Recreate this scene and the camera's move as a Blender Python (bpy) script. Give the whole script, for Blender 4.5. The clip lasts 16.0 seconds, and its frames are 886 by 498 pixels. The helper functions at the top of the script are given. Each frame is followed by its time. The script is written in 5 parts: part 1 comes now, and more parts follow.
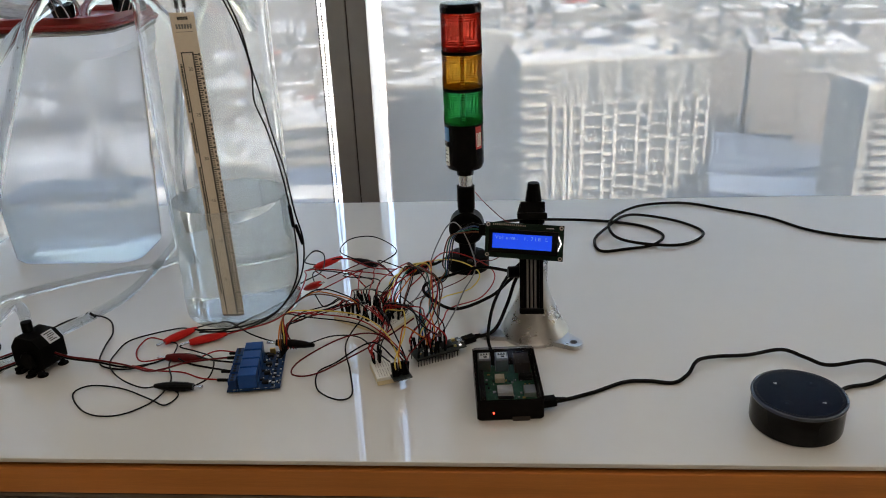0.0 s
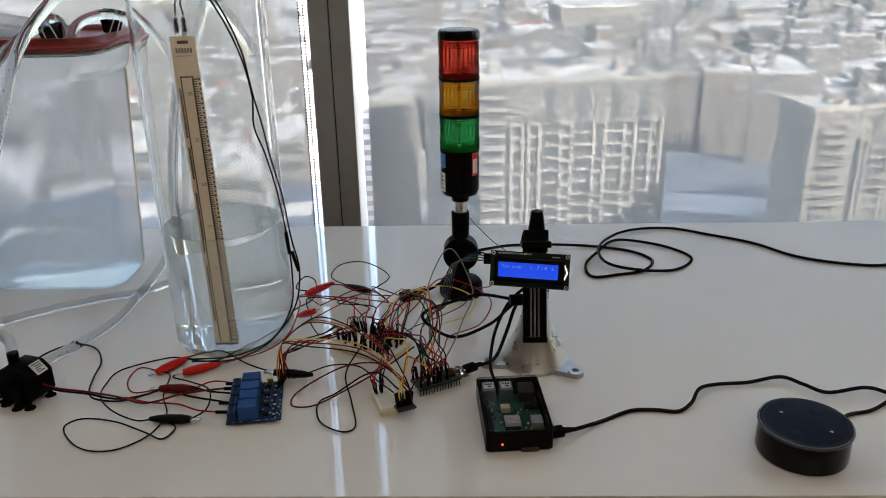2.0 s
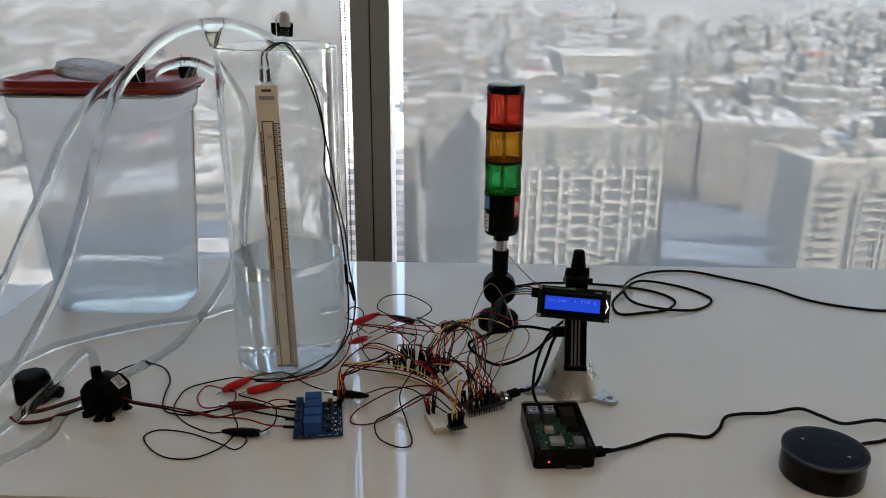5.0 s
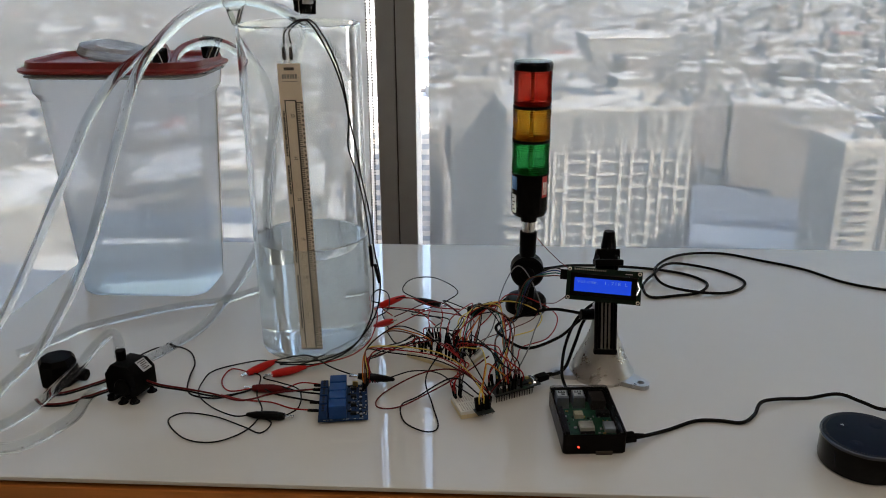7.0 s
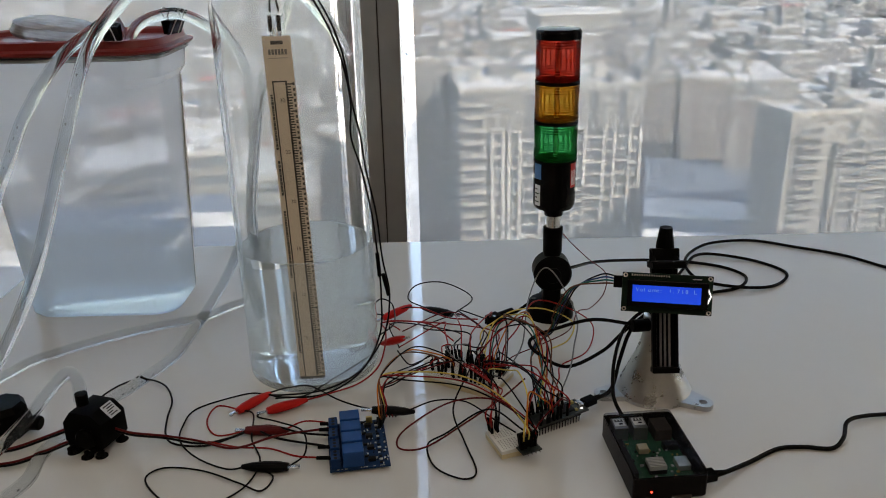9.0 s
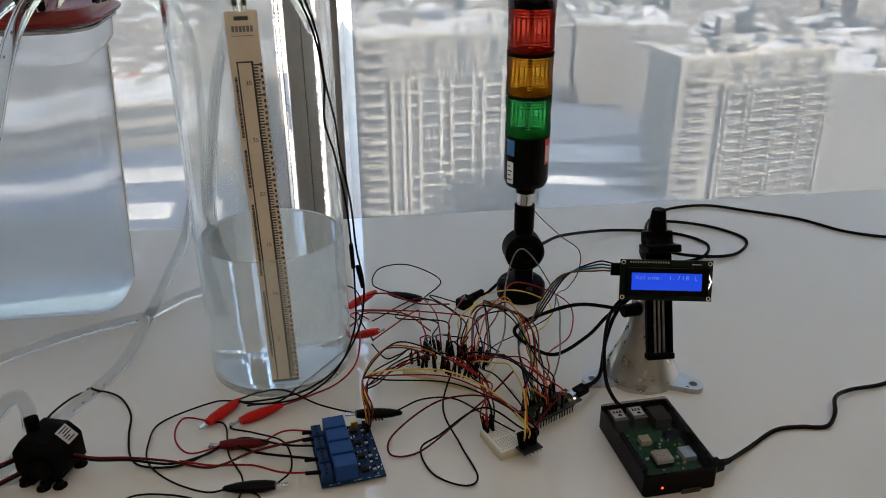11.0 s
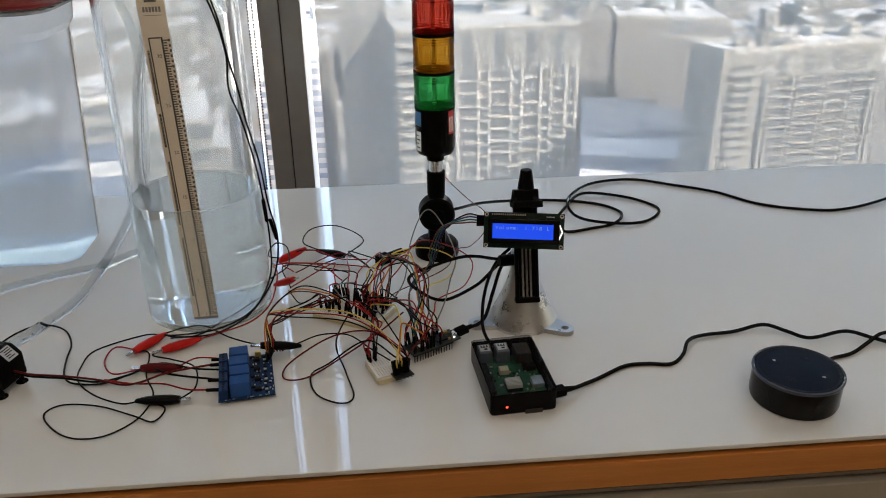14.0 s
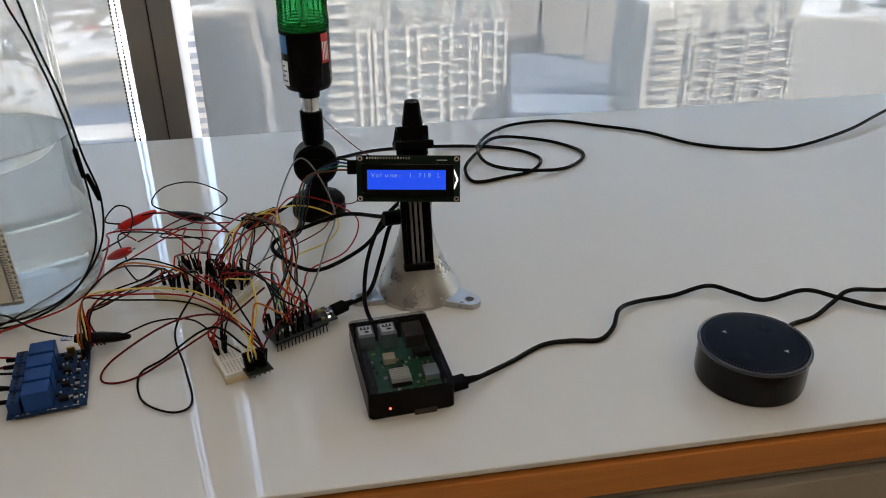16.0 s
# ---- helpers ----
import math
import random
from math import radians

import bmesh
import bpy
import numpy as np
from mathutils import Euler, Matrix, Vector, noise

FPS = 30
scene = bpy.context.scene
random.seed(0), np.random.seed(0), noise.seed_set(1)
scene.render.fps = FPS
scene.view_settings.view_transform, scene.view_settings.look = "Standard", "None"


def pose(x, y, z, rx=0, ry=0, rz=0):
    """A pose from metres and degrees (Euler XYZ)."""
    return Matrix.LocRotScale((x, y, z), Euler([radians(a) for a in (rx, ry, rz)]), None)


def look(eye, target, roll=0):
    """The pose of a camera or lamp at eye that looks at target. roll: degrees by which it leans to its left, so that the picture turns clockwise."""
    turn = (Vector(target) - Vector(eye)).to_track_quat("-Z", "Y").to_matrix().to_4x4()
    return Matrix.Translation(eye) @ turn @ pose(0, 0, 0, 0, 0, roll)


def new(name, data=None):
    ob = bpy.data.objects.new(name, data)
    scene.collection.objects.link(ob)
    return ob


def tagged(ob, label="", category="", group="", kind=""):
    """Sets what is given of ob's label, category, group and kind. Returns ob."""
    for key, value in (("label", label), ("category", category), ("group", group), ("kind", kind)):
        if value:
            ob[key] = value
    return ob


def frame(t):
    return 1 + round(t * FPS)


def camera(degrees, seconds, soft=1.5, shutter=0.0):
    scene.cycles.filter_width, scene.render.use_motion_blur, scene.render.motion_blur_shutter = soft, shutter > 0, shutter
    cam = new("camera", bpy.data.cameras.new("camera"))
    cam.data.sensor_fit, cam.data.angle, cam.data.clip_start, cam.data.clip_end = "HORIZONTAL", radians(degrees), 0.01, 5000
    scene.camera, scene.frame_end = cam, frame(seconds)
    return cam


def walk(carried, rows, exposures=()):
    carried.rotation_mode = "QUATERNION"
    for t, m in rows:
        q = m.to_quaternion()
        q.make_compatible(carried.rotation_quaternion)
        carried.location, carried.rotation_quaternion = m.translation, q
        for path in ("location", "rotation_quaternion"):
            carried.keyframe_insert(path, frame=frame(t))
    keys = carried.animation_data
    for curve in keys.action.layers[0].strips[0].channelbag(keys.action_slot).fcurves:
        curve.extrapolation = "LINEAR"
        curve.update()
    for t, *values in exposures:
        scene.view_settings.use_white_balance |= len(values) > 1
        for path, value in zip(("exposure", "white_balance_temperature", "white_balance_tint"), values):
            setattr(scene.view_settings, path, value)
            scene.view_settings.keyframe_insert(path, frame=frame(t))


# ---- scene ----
cam = camera(57.0, 16.0, soft=1.0)
EXPOSURE, KELVIN, TINT = 3.68, 7600, 12
PATH = [
    (0, (0.058, 0.048, 0.459), (-0.093, 1.884, -0.32), -2.4),
    (0.5, (0.032, 0.067, 0.452), (-0.074, 1.889, -0.367), -1.9),
    (1, (0.027, 0.081, 0.448), (-0.033, 1.9, -0.382), -1.5),
    (1.5, (0.021, 0.077, 0.453), (-0.038, 1.908, -0.351), -1.5),
    (2, (0.01, 0.057, 0.468), (-0.038, 1.913, -0.274), -1.1),
    (2.5, (-0.016, 0.023, 0.478), (-0.054, 1.902, -0.206), -0.3),
    (3, (-0.034, 0.003, 0.483), (-0.072, 1.886, -0.189), 0.0),
    (3.5, (-0.051, -0.012, 0.487), (-0.096, 1.872, -0.182), 0.1),
    (4, (-0.05, -0.027, 0.491), (-0.083, 1.863, -0.163), 0.6),
    (6.3, (-0.049, -0.019, 0.487), (-0.132, 1.872, -0.158), 0.0),
    (6.5, (-0.048, -0.014, 0.484), (-0.14, 1.873, -0.173), -0.1),
    (7, (-0.05, -0.009, 0.48), (-0.156, 1.869, -0.202), -0.3),
    (7.5, (-0.064, -0.008, 0.47), (-0.189, 1.86, -0.234), -0.1),
    (8, (-0.081, 0.016, 0.46), (-0.19, 1.885, -0.243), -0.1),
    (8.2, (-0.08, 0.041, 0.452), (-0.193, 1.908, -0.256), -0.7),
    (10.3, (-0.228, 0.227, 0.451), (0.007, 2.038, -0.365), -1.0),
    (10.5, (-0.23, 0.222, 0.462), (0.015, 2.02, -0.378), -1.0),
    (11, (-0.195, 0.211, 0.467), (0.032, 2.01, -0.375), -0.4),
    (11.5, (-0.183, 0.216, 0.458), (0.022, 2.008, -0.407), -0.4),
    (12, (-0.184, 0.219, 0.454), (0.047, 1.995, -0.436), -0.3),
    (12.5, (-0.185, 0.181, 0.467), (0.112, 1.943, -0.431), -0.3),
    (13, (-0.182, 0.138, 0.472), (0.189, 1.881, -0.436), 0.2),
    (13.5, (-0.113, 0.106, 0.481), (0.137, 1.878, -0.414), -0.3),
    (14, (-0.06, 0.081, 0.474), (0.078, 1.883, -0.382), -0.9),
    (14.5, (-0.044, 0.117, 0.465), (0.07, 1.918, -0.398), -1.3),
    (15, (-0.046, 0.192, 0.437), (0.129, 1.964, -0.472), -1.4),
    (15.5, (-0.020, 0.244, 0.402), (0.290, 1.986, -0.530), -0.4),
    (16, (0.008, 0.238, 0.391), (0.297, 1.976, -0.555), -0.5),
]
walk(cam, [(t, look(eye, target, roll)) for t, eye, target, roll in PATH], [(t, EXPOSURE + stops, KELVIN, TINT) for t, stops in ((0, 0.24), (1.5, 0.22), (2.5, 0.06), (3.5, -0.08), (8, -0.09), (10.5, 0.02), (11.5, 0.06), (12.5, 0.20), (16, 0.30))])

# ---- light ----
world = bpy.data.worlds.new("sky")
scene.world = world
world.use_nodes = True
wn = world.node_tree.nodes
sky = wn.new("ShaderNodeTexSky")
sky.sky_type, sky.sun_disc = "NISHITA", False
sky.sun_elevation, sky.sun_rotation = radians(38), radians(138)
world.node_tree.links.new(sky.outputs[0], wn["Background"].inputs[0])
wn["Background"].inputs[1].default_value = 0.14
sun_data = bpy.data.lights.new("sun", "SUN")
sun_data.energy, sun_data.angle, sun_data.color = 2.6, radians(3), (1.0, 0.95, 0.87)
sun = new("sun", sun_data)
sun.matrix_world = look((0, 0, 0), (-math.sin(radians(138)) * 0.788, -math.cos(radians(138)) * 0.788, -0.616))
win_data = bpy.data.lights.new("window_daylight", "AREA")
win_data.shape, win_data.size, win_data.size_y = "RECTANGLE", 7.0, 0.45
win_data.energy, win_data.color = 1.2, (0.9, 0.95, 1.0)
win = new("window_daylight", win_data)
win.matrix_world = look((0.2, 1.50, 1.68), (0.2, -0.4, 1.5))

lum_data = bpy.data.lights.new("ceiling_lamp", "AREA")
lum_data.shape, lum_data.size, lum_data.size_y = "RECTANGLE", 2.4, 1.2
lum_data.energy, lum_data.color = 1.1, (1.0, 0.90, 0.80)
lum = new("ceiling_lamp", lum_data)
lum.matrix_world = look((0.2, -0.9, 1.90), (0.2, -0.89, 0.0))


# ---- materials ----
def mat(name, col, rough=0.5, metal=0.0, vary=0.08, scale=40.0, bump=0.0, bscale=None, ior=1.5, coat=0.0, trans=0.0, stretch=None, rvary=0.0, random_tone=0.0):
    m = bpy.data.materials.new(name)
    m.use_nodes = True
    nt = m.node_tree
    b = nt.nodes["Principled BSDF"]
    b.inputs["Roughness"].default_value, b.inputs["Metallic"].default_value = rough, metal
    b.inputs["IOR"].default_value, b.inputs["Coat Weight"].default_value = ior, coat
    b.inputs["Transmission Weight"].default_value = trans
    tc = nt.nodes.new("ShaderNodeTexCoord")
    mp = nt.nodes.new("ShaderNodeMapping")
    mp.inputs["Scale"].default_value = stretch or (1, 1, 1)
    nt.links.new(tc.outputs["Object"], mp.inputs[0])
    big = nt.nodes.new("ShaderNodeTexNoise")
    big.inputs["Scale"].default_value, big.inputs["Detail"].default_value = scale, 6
    nt.links.new(mp.outputs[0], big.inputs[0])
    fine = nt.nodes.new("ShaderNodeTexNoise")
    fine.inputs["Scale"].default_value, fine.inputs["Detail"].default_value = (bscale or scale * 12), 3
    nt.links.new(mp.outputs[0], fine.inputs[0])
    add = nt.nodes.new("ShaderNodeMath")
    add.operation = "MULTIPLY_ADD"
    add.inputs[1].default_value = 0.35
    nt.links.new(fine.outputs[0], add.inputs[0])
    nt.links.new(big.outputs[0], add.inputs[2])
    ramp = nt.nodes.new("ShaderNodeMapRange")
    ramp.inputs["From Min"].default_value, ramp.inputs["From Max"].default_value = 0.4, 0.95
    ramp.inputs["To Min"].default_value, ramp.inputs["To Max"].default_value = 1 - vary, 1 + vary
    nt.links.new(add.outputs[0], ramp.inputs[0])
    val = ramp.outputs[0]
    if random_tone:
        oi = nt.nodes.new("ShaderNodeObjectInfo")
        rr = nt.nodes.new("ShaderNodeMapRange")
        rr.inputs["To Min"].default_value, rr.inputs["To Max"].default_value = 1 - random_tone, 1 + random_tone
        nt.links.new(oi.outputs["Random"], rr.inputs[0])
        mu = nt.nodes.new("ShaderNodeMath")
        mu.operation = "MULTIPLY"
        nt.links.new(val, mu.inputs[0])
        nt.links.new(rr.outputs[0], mu.inputs[1])
        val = mu.outputs[0]
    vm = nt.nodes.new("ShaderNodeVectorMath")
    vm.operation = "SCALE"
    vm.inputs[0].default_value = col[:3]
    nt.links.new(val, vm.inputs["Scale"])
    nt.links.new(vm.outputs[0], b.inputs["Base Color"])
    if rvary:
        rm = nt.nodes.new("ShaderNodeMapRange")
        rm.inputs["From Min"].default_value, rm.inputs["From Max"].default_value = 0.4, 0.95
        rm.inputs["To Min"].default_value, rm.inputs["To Max"].default_value = max(0.0, rough - rvary), rough + rvary
        nt.links.new(add.outputs[0], rm.inputs[0])
        nt.links.new(rm.outputs[0], b.inputs["Roughness"])
    if bump:
        bp = nt.nodes.new("ShaderNodeBump")
        bp.inputs["Strength"].default_value, bp.inputs["Distance"].default_value = bump, 0.002
        nt.links.new(fine.outputs[0], bp.inputs["Height"])
        nt.links.new(bp.outputs[0], b.inputs["Normal"])
    return m


def emitter(name, col, strength):
    m = bpy.data.materials.new(name)
    m.use_nodes = True
    b = m.node_tree.nodes["Principled BSDF"]
    b.inputs["Base Color"].default_value = (*[c * 0.3 for c in col], 1)
    b.inputs["Emission Color"].default_value = (*col, 1)
    b.inputs["Emission Strength"].default_value = strength
    b.inputs["Roughness"].default_value = 0.25
    return m


def clear(name, col, rough=0.0, ior=1.45, haze=0.0, haze_col=(0.8, 0.82, 0.85)):
    """Glass or clear plastic; haze mixes in some milky scatter."""
    m = bpy.data.materials.new(name)
    m.use_nodes = True
    nt = m.node_tree
    nt.nodes.remove(nt.nodes["Principled BSDF"])
    g = nt.nodes.new("ShaderNodeBsdfGlass")
    g.inputs["Color"].default_value, g.inputs["Roughness"].default_value, g.inputs["IOR"].default_value = (*col, 1), rough, ior
    last = g.outputs[0]
    if haze:
        d = nt.nodes.new("ShaderNodeBsdfDiffuse")
        d.inputs[0].default_value = (*haze_col, 1)
        tl = nt.nodes.new("ShaderNodeBsdfTranslucent")
        tl.inputs[0].default_value = (*haze_col, 1)
        half = nt.nodes.new("ShaderNodeMixShader")
        nt.links.new(d.outputs[0], half.inputs[1])
        nt.links.new(tl.outputs[0], half.inputs[2])
        ns = nt.nodes.new("ShaderNodeTexNoise")
        ns.inputs["Scale"].default_value = 14
        mr = nt.nodes.new("ShaderNodeMapRange")
        mr.inputs["From Min"].default_value, mr.inputs["From Max"].default_value = 0.3, 0.7
        mr.inputs["To Min"].default_value, mr.inputs["To Max"].default_value = haze * 0.8, haze * 1.2
        nt.links.new(ns.outputs[0], mr.inputs[0])
        mix = nt.nodes.new("ShaderNodeMixShader")
        nt.links.new(mr.outputs[0], mix.inputs[0])
        nt.links.new(last, mix.inputs[1])
        nt.links.new(half.outputs[0], mix.inputs[2])
        last = mix.outputs[0]
    nt.links.new(last, nt.nodes["Material Output"].inputs[0])
    return m


def thin_plastic(name, see, haze_col, gloss=0.08, rough=0.12):
    """Thin-walled translucent plastic: seen through without bending."""
    m = bpy.data.materials.new(name)
    m.use_nodes = True
    nt = m.node_tree
    nt.nodes.remove(nt.nodes["Principled BSDF"])
    t = nt.nodes.new("ShaderNodeBsdfTransparent")
    t.inputs[0].default_value = (0.97, 0.98, 1, 1)
    d = nt.nodes.new("ShaderNodeBsdfDiffuse")
    d.inputs[0].default_value = (*haze_col, 1)
    tl = nt.nodes.new("ShaderNodeBsdfTranslucent")
    tl.inputs[0].default_value = (*haze_col, 1)
    gl = nt.nodes.new("ShaderNodeBsdfGlossy")
    gl.inputs["Roughness"].default_value = rough
    half, mix, top = (nt.nodes.new("ShaderNodeMixShader") for _ in range(3))
    nt.links.new(d.outputs[0], half.inputs[1])
    nt.links.new(tl.outputs[0], half.inputs[2])
    ns = nt.nodes.new("ShaderNodeTexNoise")
    ns.inputs["Scale"].default_value, ns.inputs["Detail"].default_value = 9, 5
    mr = nt.nodes.new("ShaderNodeMapRange")
    mr.inputs["From Min"].default_value, mr.inputs["From Max"].default_value = 0.3, 0.7
    mr.inputs["To Min"].default_value, mr.inputs["To Max"].default_value = (1 - see) * 0.85, (1 - see) * 1.15
    nt.links.new(ns.outputs[0], mr.inputs[0])
    nt.links.new(mr.outputs[0], mix.inputs[0])
    nt.links.new(t.outputs[0], mix.inputs[1])
    nt.links.new(half.outputs[0], mix.inputs[2])
    fr = nt.nodes.new("ShaderNodeFresnel")
    fr.inputs[0].default_value = 1.0 + gloss * 6
    nt.links.new(fr.outputs[0], top.inputs[0])
    nt.links.new(mix.outputs[0], top.inputs[1])
    nt.links.new(gl.outputs[0], top.inputs[2])
    nt.links.new(top.outputs[0], nt.nodes["Material Output"].inputs[0])
    return m


def frosted(name, milk, haze_col, rough):
    """Thin frosted plastic: what lies behind shows blurred, not bent."""
    m = bpy.data.materials.new(name)
    m.use_nodes = True
    nt = m.node_tree
    nt.nodes.remove(nt.nodes["Principled BSDF"])
    rf = nt.nodes.new("ShaderNodeBsdfRefraction")
    rf.inputs["Color"].default_value = (0.87, 0.89, 0.92, 1)
    rf.inputs["Roughness"].default_value, rf.inputs["IOR"].default_value = rough, 1.035
    d = nt.nodes.new("ShaderNodeBsdfDiffuse")
    d.inputs[0].default_value = (*haze_col, 1)
    tl = nt.nodes.new("ShaderNodeBsdfTranslucent")
    tl.inputs[0].default_value = (*haze_col, 1)
    gl = nt.nodes.new("ShaderNodeBsdfGlossy")
    gl.inputs["Roughness"].default_value = 0.15
    half, mix, top = (nt.nodes.new("ShaderNodeMixShader") for _ in range(3))
    nt.links.new(d.outputs[0], half.inputs[1])
    nt.links.new(tl.outputs[0], half.inputs[2])
    ns = nt.nodes.new("ShaderNodeTexNoise")
    ns.inputs["Scale"].default_value, ns.inputs["Detail"].default_value = 9, 5
    mr = nt.nodes.new("ShaderNodeMapRange")
    mr.inputs["From Min"].default_value, mr.inputs["From Max"].default_value = 0.3, 0.7
    mr.inputs["To Min"].default_value, mr.inputs["To Max"].default_value = milk * 0.85, milk * 1.15
    nt.links.new(ns.outputs[0], mr.inputs[0])
    nt.links.new(mr.outputs[0], mix.inputs[0])
    nt.links.new(rf.outputs[0], mix.inputs[1])
    nt.links.new(half.outputs[0], mix.inputs[2])
    fr = nt.nodes.new("ShaderNodeFresnel")
    fr.inputs[0].default_value = 1.08
    nt.links.new(fr.outputs[0], top.inputs[0])
    nt.links.new(mix.outputs[0], top.inputs[1])
    nt.links.new(gl.outputs[0], top.inputs[2])
    nt.links.new(top.outputs[0], nt.nodes["Material Output"].inputs[0])
    return m


def lens_plastic(name, col):
    """Coloured signal lens: lets tinted daylight through, shines on its ribs."""
    m = bpy.data.materials.new(name)
    m.use_nodes = True
    nt = m.node_tree
    nt.nodes.remove(nt.nodes["Principled BSDF"])
    tl = nt.nodes.new("ShaderNodeBsdfTranslucent")
    d = nt.nodes.new("ShaderNodeBsdfDiffuse")
    tr = nt.nodes.new("ShaderNodeBsdfTransparent")
    gl = nt.nodes.new("ShaderNodeBsdfGlossy")
    gl.inputs["Roughness"].default_value = 0.12
    for n in (tl, d):
        n.inputs[0].default_value = (*col, 1)
    tr.inputs[0].default_value = (*[c ** 0.29 for c in col], 1)
    a, b, c = (nt.nodes.new("ShaderNodeMixShader") for _ in range(3))
    a.inputs[0].default_value, b.inputs[0].default_value = 0.20, 0.76
    fr = nt.nodes.new("ShaderNodeFresnel")
    fr.inputs[0].default_value = 1.22
    for x, y in ((tl.outputs[0], a.inputs[1]), (d.outputs[0], a.inputs[2]), (a.outputs[0], b.inputs[1]), (tr.outputs[0], b.inputs[2]), (fr.outputs[0], c.inputs[0]), (b.outputs[0], c.inputs[1]), (gl.outputs[0], c.inputs[2]), (c.outputs[0], nt.nodes["Material Output"].inputs[0])):
        nt.links.new(x, y)
    return m


def shade_fabric():
    """Sun-screen weave: open holes, pale yarn that glows with the daylight behind it."""
    m = bpy.data.materials.new("screen_fabric")
    m.use_nodes = True
    nt = m.node_tree
    nt.nodes.remove(nt.nodes["Principled BSDF"])
    t = nt.nodes.new("ShaderNodeBsdfTransparent")
    d = nt.nodes.new("ShaderNodeBsdfDiffuse")
    d.inputs[0].default_value = (0.11, 0.11, 0.108, 1)
    tl = nt.nodes.new("ShaderNodeBsdfTranslucent")
    tl.inputs[0].default_value = (FABRIC_GLOW, FABRIC_GLOW, FABRIC_GLOW * 0.99, 1)
    yarn = nt.nodes.new("ShaderNodeAddShader")
    nt.links.new(d.outputs[0], yarn.inputs[0])
    nt.links.new(tl.outputs[0], yarn.inputs[1])
    tc = nt.nodes.new("ShaderNodeTexCoord")
    rows_ = nt.nodes.new("ShaderNodeTexWave")
    rows_.bands_direction, rows_.inputs["Scale"].default_value = "Z", 160
    rows_.inputs["Distortion"].default_value, rows_.inputs["Detail Scale"].default_value = 0.6, 2.0
    cols = nt.nodes.new("ShaderNodeTexWave")
    cols.bands_direction, cols.inputs["Scale"].default_value = "X", 210
    slub = nt.nodes.new("ShaderNodeTexNoise")
    slub.inputs["Scale"].default_value = 6
    for n in (rows_, cols, slub):
        nt.links.new(tc.outputs["Object"], n.inputs[0])
    a = nt.nodes.new("ShaderNodeMath")
    a.operation = "ADD"
    nt.links.new(rows_.outputs["Fac"], a.inputs[0])
    nt.links.new(cols.outputs["Fac"], a.inputs[1])
    a2 = nt.nodes.new("ShaderNodeMath")
    a2.operation = "ADD"
    nt.links.new(a.outputs[0], a2.inputs[0])
    nt.links.new(slub.outputs[0], a2.inputs[1])
    mr = nt.nodes.new("ShaderNodeMapRange")
    mr.inputs["From Min"].default_value, mr.inputs["From Max"].default_value = 0.5, 2.5
    mr.inputs["To Min"].default_value, mr.inputs["To Max"].default_value = FABRIC_OPEN * 0.91, FABRIC_OPEN * 1.09
    nt.links.new(a2.outputs[0], mr.inputs[0])
    mix = nt.nodes.new("ShaderNodeMixShader")
    nt.links.new(mr.outputs[0], mix.inputs[0])
    nt.links.new(yarn.outputs[0], mix.inputs[1])
    nt.links.new(t.outputs[0], mix.inputs[2])
    nt.links.new(mix.outputs[0], nt.nodes["Material Output"].inputs[0])
    return m


FABRIC_OPEN, FABRIC_GLOW = 0.31, 0.10
M = {}
M["top"] = mat("white_back_painted_glass", (0.605, 0.60, 0.572), 0.018, 0, 0.02, 3, ior=1.52, rvary=0.012)
M["wood"] = mat("orange_wood", (0.52, 0.19, 0.045), 0.38, 0, 0.22, 6, 0.05, 120, stretch=(0.6, 8, 14), coat=0.2)
M["dark_gap"] = mat("shadow_gap_dark", (0.03, 0.022, 0.018), 0.6, 0, 0.1, 20)
M["panel"] = mat("grey_beige_laminate", (0.30, 0.265, 0.22), 0.45, 0, 0.05, 8)
M["panel_strip"] = mat("grey_brown_metal", (0.24, 0.21, 0.18), 0.35, 0.7, 0.08, 30)
M["mullion"] = mat("dark_grey_aluminium", (0.30, 0.305, 0.315), 0.45, 0.2, 0.06, 30, 0.03)
M["frame_white"] = mat("white_frame_paint", (0.8, 0.8, 0.8), 0.4, 0, 0.03, 20)
M["wall"] = mat("cream_wall", (0.62, 0.53, 0.42), 0.8, 0, 0.04, 5, 0.05)
M["ceiling"] = mat("white_ceiling", (0.78, 0.76, 0.72), 0.9, 0, 0.03, 5)
M["floor"] = mat("warm_carpet", (0.30, 0.22, 0.15), 0.95, 0, 0.15, 30, 0.2)
M["fabric"] = shade_fabric()
M["glass"] = clear("clear_glass", (0.994, 0.999, 0.998), 0.0, 1.45, 0.02, (0.9, 0.93, 0.95))
M["pane"] = clear("window_glass", (0.99, 1, 0.995), 0.0, 1.02)
M["water"] = clear("water", (0.95, 0.985, 1.0), 0.0, 1.33, 0.20, (0.90, 0.96, 0.99))
M["black"] = mat("black_plastic", (0.003, 0.003, 0.0033), 0.40, 0, 0.25, 60, 0.06, ior=1.11)
M["black_gloss"] = mat("black_gloss_plastic", (0.004, 0.004, 0.0045), 0.16, 0, 0.2, 60, ior=1.2)
M["rubber"] = mat("black_rubber", (0.0025, 0.0025, 0.0025), 0.27, 0, 0.2, 80, ior=1.18)
M["chrome"] = mat("chrome_tube", (0.78, 0.78, 0.78), 0.16, 1.0, 0.05, 60)
M["cast"] = mat("cast_aluminium", (0.46, 0.46, 0.465), 0.30, 1.0, 0.10, 50, 0.08, 420, rvary=0.08)
M["steel"] = mat("bright_steel", (0.7, 0.7, 0.7), 0.25, 1.0, 0.05, 80)
